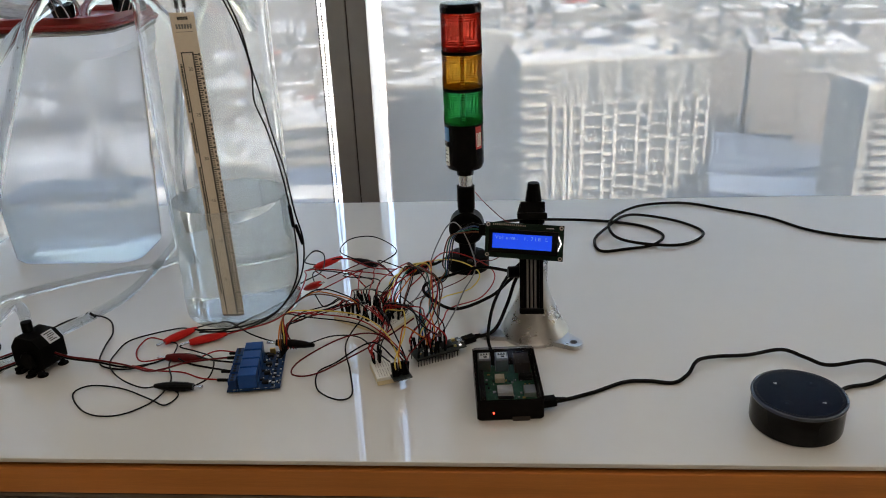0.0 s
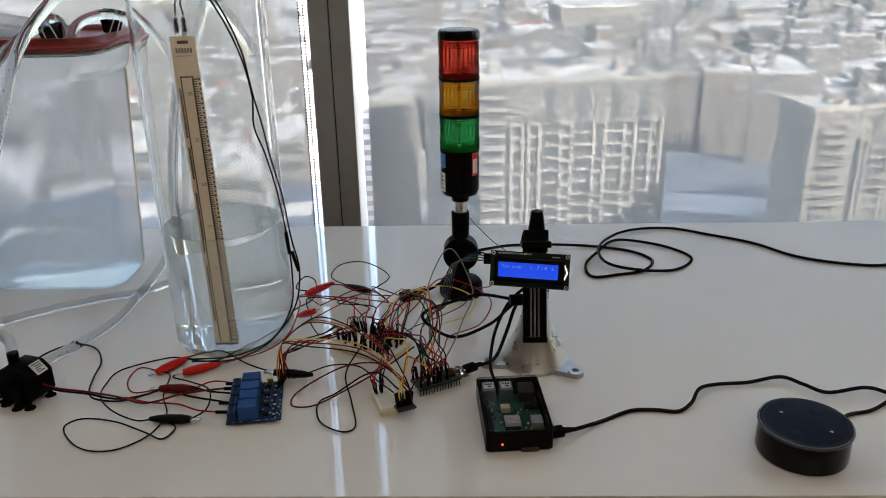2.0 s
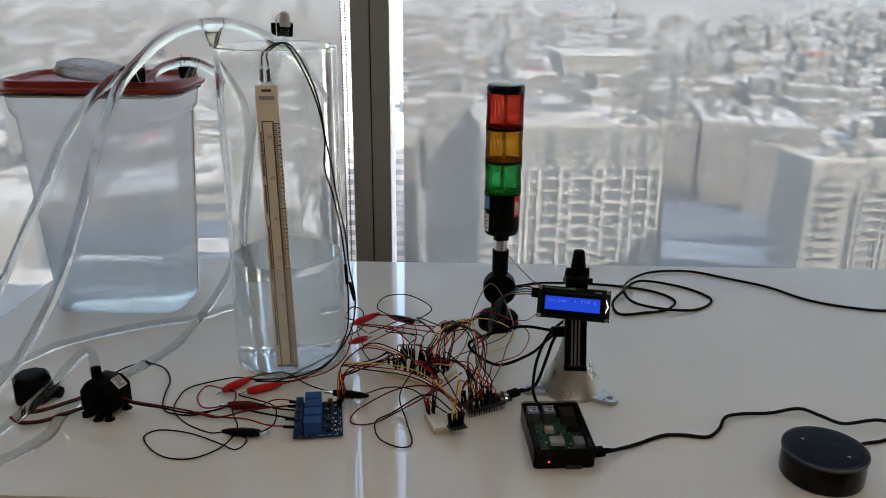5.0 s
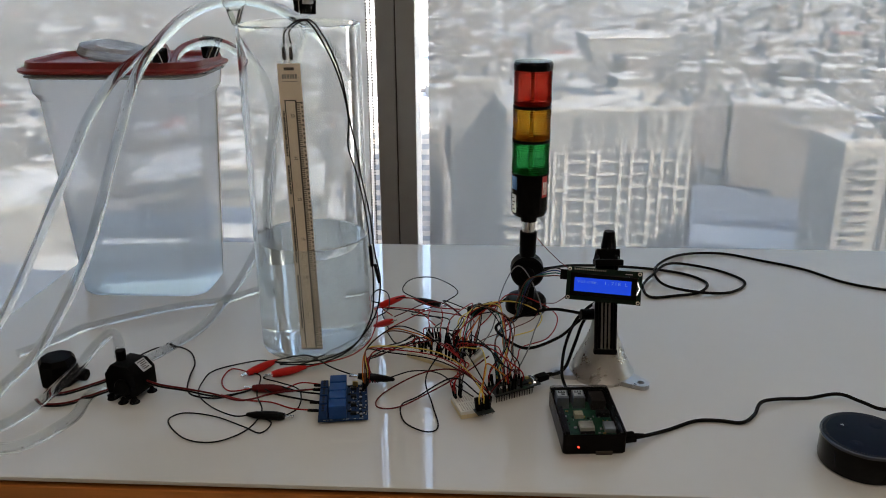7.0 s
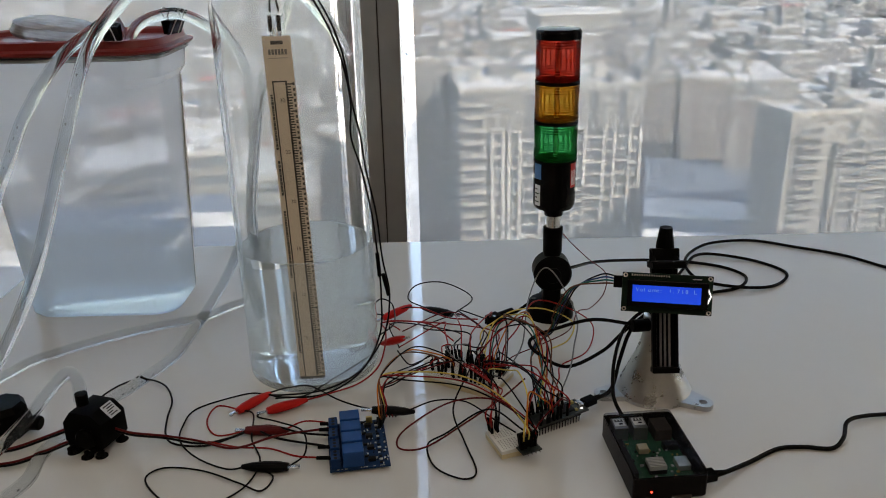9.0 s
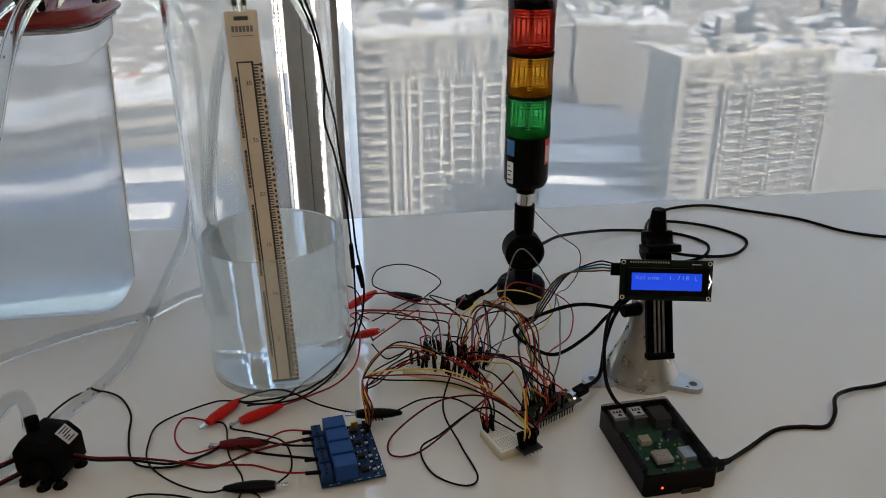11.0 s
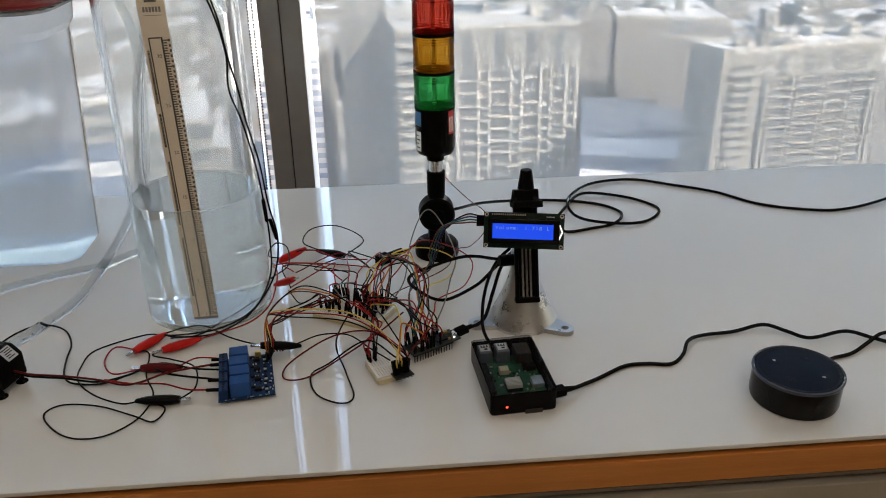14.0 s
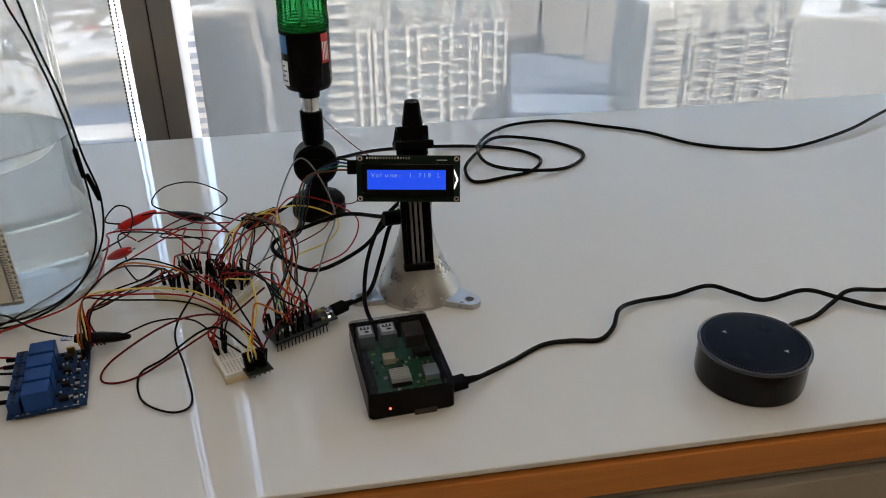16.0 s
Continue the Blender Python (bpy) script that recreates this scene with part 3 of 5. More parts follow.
                piece("window", glass, t, ((stack[0] + stack[1]) / 2 * w, 0.02, z + floor_h * 0.4))
    elif win:
        for f in range(int(min(h, 55) / floor_h) - 1):
            part("window_band", box(B(), (w / 2, -0.02, h - 2.2 - f * floor_h), (w * 0.94, 0.1, floor_h * 0.5)), M["b_glass"], t)
    return t


flats = tower_block("apartment_building", (3.3, 148), (38, 152), 24, -27.0, "b_grey", "grey apartment block with white balconies and piers", facade=((0.02, 0.13, 1.5), (0.20, 0.29, 0.465, 0.645, 0.81, 0.955), 0.078), floor_h=3.45, plain=7.2)
part("penthouse", box(B(), (35, 20, 92.5), (22, 16, 4.0)), M["b_grey"], flats)
part("penthouse_roof", box(B(), (35, 20, 94.8), (22.6, 16.6, 0.6)), M["roof_snow"], flats)
# its white trim takes the darker copy, facade shade by colour
tower_block("apartment_building", (48.6, 111.9), (76.2, 118), 8.4, -24.8, "b_grey", "grey apartment block with white balconies, snowy roof", facade=((0.05, 0.20, 3.0), (0.285, 0.44, 0.63, 0.80, 0.96), 0.045), floor_h=2.15, plain=4.0, pale="b_white_shaded")
tower_block("office_building", (-7.5, 166), (2.2, 166), 20, -24.0, "b_dark", "dark narrow office tower", win=False)
tower_block("office_building", (54.2, 184.4), (65.8, 182.5), 34, -32.0, "b_brown", "brown-grey mid-rise block with a snowy roof", win=False)
tower_block("office_building", (45.5, 187), (53.8, 185.2), 30, -32.4, "b_brown", "brown-grey mid-rise block with a dark roof", win=False, roof="roof_dark")
tower_block("office_building", (57.1, 161.2), (64.5, 158.8), 12, -32.0, "b_brown", "brown-grey block with a snowy roof behind the plaza", win=False)
tower_block("office_building", (-78, 168), (-34, 176), 26, -44.0, "b_grey", "long grey mid-rise block", floor_h=6.0)
tower_block("office_building", (-96, 120), (-72, 130), 30, -40.0, "b_dark", "dark block with a pale roof", win=False)
tower_block("office_building", (-30, 205), (-12, 205), 22, -42.0, "b_brown", "brown block with a snowy roof", floor_h=4)
tower_block("office_building", (82, 150), (120, 140), 40, -36.0, "b_dark", "dark block with a snowy roof", win=False)
tower_block("office_building", (70, 250), (108, 246), 40, -44.0, "b_dark", "dark long block with a snowy roof", win=False)
tower_block("office_building", (6, 262), (40, 268), 30, -42.0, "b_brown", "brown block with a snowy roof", win=False)
podium = thing("podium", "low podium roof with snow and paving coloured blue-grey for shade", "podium", pose(27.4 * CITY, 106.8 * CITY, -46 * CITY, 0, 0, -14.3) @ Matrix.Diagonal((CITY, CITY, CITY, 1)))
# deck colour holds the blue shade lying on the paving
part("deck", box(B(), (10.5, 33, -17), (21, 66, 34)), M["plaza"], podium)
for y, d in ((31.5, 9.5), (17.5, 3.0)):
    part("snow_strip", box(B(), (10.5, y, 0.15), (20.4, d, 0.5), 0.1), M["snow"], podium)
low = thing("podium", "low shaded deck with pale strips", "podium", pose(-55 * CITY, 140 * CITY, -49 * CITY) @ Matrix.Diagonal((CITY, CITY, CITY, 1)))
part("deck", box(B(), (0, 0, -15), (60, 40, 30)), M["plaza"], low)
for y, d in ((4, 7), (-14, 6)):
    part("snow_strip", box(B(), (2, y, 0.15), (50, d, 0.5), 0.1), M["roof_snow"], low)

rng = random.Random(7)
boxes = {"b_grey": B(), "b_dark": B(), "b_brown": B(), "roof_snow": B(), "roof_dark": B(), "rust": B()}
for k in range(1100):
    y = 390 + 1950 * rng.random() ** 1.5
    x = (rng.random() - 0.5) * 1.55 * y
    w, d, h = rng.uniform(8, 34), rng.uniform(8, 26), rng.choice((6, 8, 10, 14, 20, 30)) * rng.uniform(0.7, 1.3)
    if y < 420:
        h = min(h, 22)
    az = rng.choice((0, 0, 12, -8))
    box(boxes[rng.choice(("b_grey", "b_dark", "b_dark", "b_brown"))], (x, y, GROUND + h / 2), (w, d, h), rz=az)
    box(boxes[rng.choices(("roof_snow", "roof_dark", "rust"), (7, 4, 0.4))[0]], (x, y, GROUND + h + 0.3), (w * 0.97, d * 0.97, 0.6), rz=az)
for key, bm in boxes.items():
    tagged(solid("far_city", bm, M[key], "distant low city blocks and roofs under patchy snow", "city"), kind="stuff")


# ---- glass vessel with water, level tape ----
VX, VY, VR = -0.271, 0.956, 0.0715
vase = thing("glass_cylinder", "tall clear glass cylinder vase part-filled with water", "vase", pose(VX, VY, 0.0006))
prof = [(0, 0), (VR - 0.006, 0), (VR - 0.001, 0.003), (VR, 0.010), (VR, 0.3995), (VR - 0.0036, 0.3995), (VR - 0.0036, 0.016), (VR - 0.009, 0.0085), (0, 0.007)]
wall_ = part("wall", lathe(B(), prof, 72), M["glass"], vase)
rim_ = part("rim", lathe(B(), [(VR, 0.3998), (VR + 0.0006, 0.4035), (VR - 0.0015, 0.405), (VR - 0.0034, 0.4035), (VR - 0.0036, 0.3998)], 72, closed=True), M["glass"], vase, "ground glass rim")
wall_.visible_shadow = rim_.visible_shadow = False
WL = 0.147
wp = [(0, 0.0067), (VR - 0.0092, 0.0082), (VR - 0.0033, 0.0159), (VR - 0.0033, WL + 0.0012), (VR - 0.0052, WL), (0, WL)]
water = tagged(solid("water", lathe(B(), wp, 72), M["water"], "clear water in the glass cylinder", "water", pose(VX, VY, 0.0006)), kind="")
water.visible_shadow = False

tape = thing("level_tape", "cream liquid-level sensor strip with printed centimetre and inch scale", "sensor strip", pose(-0.264, 0.8935, 0.018, 90, 0, 0) @ pose(0, 0, 0, 0, 0, 1.0))
TL, TW = 0.349, 0.0254
part("strip", box(B(), (0, TL / 2, 0), (TW, TL, 0.0005)), M["paper"], tape)
bm = B()
part_z = 0.00042
for x, w in ((-0.0072, 0.0012), (0.0047, 0.0017)):
    box(bm, (x, 0.156, part_z), (w, 0.305, 0.0002))
box(bm, (-0.0012, 0.3085, part_z), (0.0135, 0.0013, 0.0002))
box(bm, (0, 0.0014, part_z), (TW, 0.0028, 0.0002))
part("scale_lines", bm, M["ink"], tape)
bm = B()
for k in range(121):
    y = 0.006 + k * 0.0025
    ln = 0.0064 if k % 10 == 0 else 0.0048 if k % 5 == 0 else 0.0036
    box(bm, (0.0051 + ln / 2, y, part_z), (ln, 0.0012, 0.0002))
for k in range(61):
    box(bm, (0.0113, 0.006 + k * 0.005, part_z), (0.0018, 0.0026, 0.0002))
part("tick_marks", bm, M["ink"], tape)
for n, k in enumerate((5, 10, 15, 20, 25, 30)):
    words("number", str(k), 0.0052, M["ink"], tape, pose(-0.0028, 0.046 + n * 0.0487, part_z))
rg = random.Random(3)
for y0, y1 in ((0.03, 0.10), (0.115, 0.185), (0.20, 0.235), (0.245, 0.297)):
    bm = B()
    y = y0
    while y < y1:
        ln = rg.uniform(0.0010, 0.0034)
        box(bm, (-0.0096, y + ln / 2, part_z), (0.0021, ln, 0.0002))
        y += ln + 0.0006
    part("print_line", bm, M["ink"], tape, "illegible small print")
bm = B()
box(bm, (0, 0.3432, part_z), (0.011, 0.0032, 0.0002))
part("printed_name", bm, M["ink"], tape)
bm = B()
for k in range(6):
    box(bm, (-0.0072 + k * 0.0029, 0.335, part_z), (0.0021, 0.0048, 0.0002))
box(bm, (0, 0.3295, part_z), (0.017, 0.0005, 0.0002))
part("printed_logo", bm, M["w_grey"], tape)
for k in range(4):
    part("pin", box(B(), (-0.0045 + k * 0.003, TL + 0.003, 0), (0.0008, 0.008, 0.0008)), M["steel"], tape)
for k in (-0.0038, 0.0038):
    part("connector", box(B(), (k, TL + 0.011, 0), (0.0035, 0.014, 0.0032), 0.0004), M["black"], tape)

# ---- stack light on a jointed foot ----
tw = thing("stack_light", "unlit red, amber and green signal tower on a black jointed foot", "signal tower", pose(0.0076, 1.0637, 0))
R = 0.0248
part("foot", lathe(B(), [(0, 0), (0.0285, 0), (0.0292, 0.003), (0.0288, 0.015), (0.026, 0.019), (0.019, 0.021), (0.0, 0.021)], 40, pose(0, 0.004, 0)), M["black"], tw)
for a in (40, 160, 280):
    part("screw", cyl(B(), (0.0225 * math.cos(radians(a)), 0.0225 * math.sin(radians(a)), 0.0185), (0.0225 * math.cos(radians(a)), 0.0225 * math.sin(radians(a)), 0.0212), 0.0036, seg=14), M["chip"], tw)
part("lower_joint", box(B(), (0.0, 0.0, 0.036), (0.022, 0.024, 0.034), 0.004), M["black"], tw)
bm = B()
cyl(bm, (0, -0.014, 0.061), (0, 0.014, 0.061), 0.0232, seg=36, bevel=0.003)
cyl(bm, (0, -0.016, 0.060), (0, 0.016, 0.060), 0.010, seg=20, bevel=0.001)
part("joint_disc", bm, M["black"], tw)
part("sleeve", lathe(B(), [(0, 0.080), (0.010, 0.080), (0.0115, 0.088), (0.0118, 0.118), (0.0105, 0.119), (0, 0.119)], 28), M["black"], tw)
part("pole", cyl(B(), (0, 0, 0.118), (0, 0, 0.138), 0.0092, seg=28), M["chrome"], tw, "chrome tube")
body = part("body", lathe(B(), [(0, 0.134), (0.011, 0.134), (0.0115, 0.142), (0.0225, 0.1445), (R - 0.0008, 0.148), (R, 0.151), (R, 0.203), (0, 0.203)], 48), M["black_gloss"], tw)


def label_patch(parent, name, r, a0, a1, z0, z1, material, label=""):
    bm = B()
    n = 8
    v = [[bm.verts.new((r * math.cos(radians(a0 + (a1 - a0) * k / n)), r * math.sin(radians(a0 + (a1 - a0) * k / n)), z)) for k in range(n + 1)] for z in (z0, z1)]
    for k in range(n):
        bm.faces.new((v[0][k], v[0][k + 1], v[1][k + 1], v[1][k]))
    ob = part(name, bm, material, parent, label)
    return ob


label_patch(body, "label", R + 0.0003, 200, 222, 0.150, 0.175, M["paper_white"], "white sticker with illegible print")
for k in range(4):
    label_patch(body, "print_line", R + 0.0005, 203, 212 if k % 2 else 218, 0.154 + k * 0.005, 0.1555 + k * 0.005, M["ink"])
label_patch(body, "label", R + 0.0003, 196, 224, 0.182, 0.200, M["blue_ink"], "small blue round sticker")
label_patch(body, "label", R + 0.0003, 308, 332, 0.172, 0.201, M["red_ink"], "red and white warning sticker")
for k in range(4):
    label_patch(body, "print_line", R + 0.0005, 311 + 5 * k, 313.5 + 5 * k, 0.175, 0.193, M["paper_white"])


def lens(z0, z1, key, label):
    """Barrel with ring ridges at both ends and fluting between them, both coloured darker for groove shade."""
    h = z1 - z0
    rings = [z0 + 0.0030 + 0.0030 * k for k in range(4)] + [z1 - 0.0024 - 0.0030 * k for k in range(3)]
    prof = [(0, z0), (R * 0.97, z0), (R - 0.0006, z0 + 0.0012)]
    prof += [(R - 0.0006, z1 - 0.0012), (R * 0.97, z1), (0, z1)]
    ob = part("lens", lathe(B(), prof, 64), M[key], tw, label)
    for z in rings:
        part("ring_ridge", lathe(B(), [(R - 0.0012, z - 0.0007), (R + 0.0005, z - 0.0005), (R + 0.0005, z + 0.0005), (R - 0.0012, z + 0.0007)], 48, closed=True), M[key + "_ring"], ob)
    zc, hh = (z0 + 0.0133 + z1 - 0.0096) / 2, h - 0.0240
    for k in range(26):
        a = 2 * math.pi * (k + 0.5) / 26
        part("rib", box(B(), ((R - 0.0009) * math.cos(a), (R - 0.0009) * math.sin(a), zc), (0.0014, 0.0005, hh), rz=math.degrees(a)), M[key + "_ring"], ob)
    part("bulb_tube", cyl(B(), (0, 0, z0 + 0.002), (0, 0, z1 - 0.004), 0.0026, 0.0026, seg=16), M["frame_white"], ob)


part("collar", lathe(B(), [(0, 0.2005), (R + 0.0003, 0.2005), (R + 0.0003, 0.2032), (0, 0.2032)], 48), M["black"], tw)
lens(0.2032, 0.2445, "lens_green", "ribbed green lens")
part("collar", lathe(B(), [(0, 0.2445), (R + 0.0004, 0.2445), (R + 0.0004, 0.2485), (0, 0.2485)], 48), M["black"], tw)
lens(0.2485, 0.2895, "lens_amber", "ribbed amber lens")
part("collar", lathe(B(), [(0, 0.2895), (R + 0.0004, 0.2895), (R + 0.0004, 0.2935), (0, 0.2935)], 48), M["black"], tw)
lens(0.2935, 0.3385, "lens_red", "ribbed red lens")
part("cap", lathe(B(), [(0, 0.3385), (R + 0.0006, 0.3385), (R + 0.0008, 0.346), (R - 0.001, 0.3492), (R - 0.006, 0.350), (0, 0.350)], 48), M["black_gloss"], tw)

# ---- bench vise on a cone foot, holding the display ----
vise = thing("bench_vise", "small black vise head on a cast aluminium cone foot with lugs", "vise", pose(0.091, 0.883, 0))
part("cone_foot", lathe(B(), [(0.0, 0.0), (0.039, 0.0), (0.0395, 0.004), (0.036, 0.010), (0.028, 0.026), (0.021, 0.042), (0.0165, 0.056), (0.0145, 0.066), (0.0145, 0.088), (0.013, 0.090), (0, 0.090)], 48), M["cast"], vise, "cast aluminium cone foot")
for a in (-39, 192, 82):
    c, s = math.cos(radians(a)), math.sin(radians(a))
    bm = B()
    out = [(x, y) for x, y in [(0.030, -0.016), (0.030, 0.016)]] + [(0.055 + 0.0095 * math.cos(radians(t)), 0.0095 * math.sin(radians(t))) for t in range(80, -81, -20)]
    hole = [(0.0545 + 0.0042 * math.cos(radians(t)), 0.0042 * math.sin(radians(t))) for t in range(0, 360, 30)]
    for z0, z1 in ((0.0, 0.0055),):
        vo = [[bm.verts.new((c * x - s * y, s * x + c * y, z)) for x, y in out] for z in (z0, z1)]
        vh = [[bm.verts.new((c * x - s * y, s * x + c * y, z)) for x, y in hole] for z in (z0, z1)]
        for ring in (vo, vh):
            for k in range(len(ring[0])):
                j = (k + 1) % len(ring[0])
                bm.faces.new((ring[0][k], ring[0][j], ring[1][j], ring[1][k]))
        for lv in (0, 1):
            es = []
            for ring in (vo[lv], vh[lv]):
                for k in range(len(ring)):
                    es.append(bm.edges.get((ring[k], ring[(k + 1) % len(ring)])))
            bmesh.ops.triangle_fill(bm, use_beauty=True, use_dissolve=False, edges=es)
    part("lug", bm, M["cast"], vise, "mounting lug with a hole")
part("knob", cyl(B(), (-0.012, -0.012, 0.082), (-0.030, -0.016, 0.083), 0.0065, seg=16, bevel=0.001), M["black"], vise)
part("neck", cyl(B(), (0, 0, 0.086), (0, -0.008, 0.108), 0.010, 0.012, seg=20), M["black"], vise)
HEAD = pose(0.086 - 0.091, 0.828 - 0.883, 0.052, -19, 0, 0)
for nm, c, size in (("rail", (-0.0105, 0, 0.055), (0.004, 0.007, 0.11)), ("rail", (0.0105, 0, 0.055), (0.004, 0.007, 0.11)), ("rail_back", (0, 0.005, 0.052), (0.022, 0.003, 0.10)), ("end_block", (0, 0, 0.003), (0.026, 0.011, 0.006)), ("lower_jaw", (0.001, -0.004, 0.064), (0.030, 0.026, 0.009)), ("upper_jaw", (0.001, -0.004, 0.1045), (0.031, 0.026, 0.007)), ("top_block", (0.002, 0.006, 0.1135), (0.026, 0.014, 0.012)), ("top_plate", (0.002, 0.010, 0.106), (0.026, 0.004, 0.022))):
    part(nm, box(B(), c, size, 0.0012, m=HEAD), M["black"], vise)
for x in (-0.0042, 0.0, 0.0042):
    part("rod", cyl(B(), HEAD @ Vector((x, -0.0005, 0.004)), HEAD @ Vector((x, -0.0005, 0.060)), 0.0012, seg=12), M["rod"], vise, "dull steel rod")
for s in (-1, 1):
    part("brace", cyl(B(), HEAD @ Vector((0.012 * s, -0.003, 0.106)), HEAD @ Vector((0.009 * s, 0.006, 0.116)), 0.0032, seg=10), M["black"], vise)
kn = part("clamp_knob", lathe(B(), [(0, 0), (0.0085, 0), (0.0088, 0.003), (0.0065, 0.020), (0.0058, 0.022), (0, 0.022)], 14, HEAD @ pose(0.003, 0.008, 0.1185, 17, 0, 0)), M["black"], vise)
part("arm", cyl(B(), (0, -0.004, 0.100), HEAD @ Vector((0, 0.006, 0.075)), 0.008, seg=16), M["black"], vise)

lcd = thing("lcd_module", "blue backlit character display module clamped in the vise", "display", pose(0.0775, 0.8165, 0.1405, 90 - 17, 0, -10) @ pose(0, 0, 0, 0, 0, -0.5))
part("circuit_board", box(B(), (0, 0, 0), (0.080, 0.036, 0.0016), 0.0003), M["lcd_pcb"], lcd)
part("bezel", box(B(), (0, 0, 0.0043), (0.0705, 0.0245, 0.007), 0.0007), M["black_gloss"], lcd)
scr = part("screen", box(B(), (-0.001, 0.000, 0.0079), (0.0600, 0.0150, 0.0004)), M["lcd"], lcd, "lit blue screen")
for k, ch in enumerate("Volume: 1.718 L"):
    if ch != " ":
        words("character", ch, 0.0058, M["lcd_text"], scr, pose(-0.0283 + k * 0.00362, 0.0019, 0.00835) @ Matrix.Diagonal((0.92, 0.86, 1, 1)))
for x in (-0.0373, 0.0373):
    for y in (-0.0155, 0.0155):
        part("mounting_hole", lathe(B(), [(0.0010, 0.0008), (0.0021, 0.0008), (0.0021, 0.0011), (0.0010, 0.0011)], 16, pose(x, y, 0), closed=True), M["steel"], lcd)
for k in range(16):
    part("solder_pin", box(B(), (-0.0315 + k * 0.00254 * 0.85, 0.0162, 0.0022), (0.0010, 0.0016, 0.003)), M["steel"], lcd)
leak = part("backlight", box(B(), (0.0366, 0.0035, 0.0045), (0.0012, 0.0085, 0.0005), rz=22), M["led_white"], lcd, "white light leaking at the side")
part("backlight", box(B(), (0.0366, -0.0035, 0.0045), (0.0012, 0.0085, 0.0005), rz=-22), M["led_white"], lcd, "white light leaking at the side")
part("pin_header", box(B(), (-0.0425, 0.0085, -0.003), (0.010, 0.011, 0.004), 0.0004), M["black"], lcd)
part("adapter_board", box(B(), (-0.012, 0.004, -0.006), (0.042, 0.019, 0.0016)), M["dark_pcb"], lcd)
part("indicator", box(B(), (0.026, 0.0145, 0.0011), (0.008, 0.0008, 0.0006)), M["mark"], lcd)

# ---- single-board computer in a smoked case ----
pi = thing("computer_case", "credit-card computer in a smoked plastic case, red light on", "computer", pose(0.0585, 0.7555, 0, 0, 0, 4.5))
PW, PD, PH = 0.0645, 0.0985, 0.0255
bm = B()
loft(bm, [(PW - 0.003, PD - 0.003, 0.003, 0.0), (PW, PD, 0.0035, 0.002), (PW, PD, 0.0035, PH - 0.003), (PW - 0.0045, PD - 0.0045, 0.003, PH - 0.003), (PW - 0.0045, PD - 0.0045, 0.003, 0.003)], True, True)
shell = part("shell", bm, M["smoke"], pi)
part("notch", box(B(), (0.010, -PD / 2 - 0.0001, 0.0022), (0.017, 0.0016, 0.0046), 0.0004), M["dark_gap"], pi)
bm = B()
loft(bm, [(PW, PD, 0.0035, PH - 0.0029), (PW, PD, 0.0035, PH - 0.0010), (PW - 0.002, PD - 0.002, 0.003, PH)], False, True)
part("lid", bm, M["smoke_lid"], pi, "clear smoked lid")
board = part("circuit_board", box(B(), (0.0, -0.004, 0.0085), (0.056, 0.085, 0.0016)), M["green_pcb"], pi)
for x, w, d, y, h, mk in ((-0.0205, 0.0132, 0.0175, 0.034, 0.0145, "port"), (-0.0025, 0.0132, 0.0175, 0.034, 0.0145, "port"), (0.0180, 0.0158, 0.0210, 0.032, 0.0125, "dark_gap")):
    port = part("port", box(B(), (x, y, 0.0093 + h / 2 - 0.001), (w, d, h), 0.0006), M[mk], board)
    if w < 0.014:
        part("label", box(B(), (x, y + 0.001, 0.0093 + h - 0.0008), (w - 0.003, d - 0.006, 0.0003)), M["paper_white"], port)
        for r_ in (-1, 0, 1):
            part("print", box(B(), (x + r_ * 0.0029, y + 0.0038, 0.0093 + h - 0.0005), (0.0013, 0.0030, 0.0003)), M["chip"], port)
        part("print", box(B(), (x, y + 0.0022, 0.0093 + h - 0.0005), (0.0078, 0.0007, 0.0003)), M["chip"], port)
        part("print", box(B(), (x + 0.001, y - 0.0015, 0.0093 + h - 0.0005), (0.0034, 0.0022, 0.0003)), M["chip"], port)
heat = part("heatsink", box(B(), (-0.003, -0.020, 0.0118), (0.0150, 0.0145, 0.0035)), M["chip"], board)
for k in range(7):
    part("fin", box(B(), (-0.003, -0.0262 + k * 0.0021, 0.0153), (0.0150, 0.0009, 0.0045)), M["bread"], heat)
part("heatsink", box(B(), (-0.0065, 0.007, 0.0125), (0.0095, 0.0090, 0.0055), 0.0005), M["bread_base"], board)
part("socket", box(B(), (0.0215, -0.017, 0.0120), (0.0115, 0.0145, 0.0055), 0.0006), M["sink"], board)
part("audio_jack", box(B(), (0.0200, 0.010, 0.0120), (0.014, 0.0075, 0.006), 0.0006), M["chip"], board)
part("header", box(B(), (-0.0250, -0.008, 0.0130), (0.0050, 0.0510, 0.0085), 0.0003), M["chip"], board)
rg = random.Random(12)
for k in range(46):
    part("component", box(B(), (rg.uniform(-0.021, 0.024), rg.uniform(-0.043, 0.020), 0.0097), (rg.uniform(0.0008, 0.003), rg.uniform(0.0008, 0.003), 0.0012)), M[rg.choice(("chip", "mark", "mark", "gold"))], board)
part("power_light", lathe(B(), [(0, 0), (0.0009, 0), (0.0009, 0.0005), (0, 0.0005)], 12, pose(-0.0165, -PD / 2 - 0.0002, 0.0095, 90, 0, 0)), M["led_red"], pi, "small red light")

# ---- voice speaker puck ----
dot = thing("smart_speaker", "round black smart speaker puck with four top buttons", "speaker", pose(0.327, 0.707, 0, 0, 0, -14))
part("side", lathe(B(), [(0, 0), (0.038, 0), (0.0405, 0.0012), (0.0412, 0.004), (0.0412, 0.029), (0, 0.029)], 72), M["dot_side"], dot)
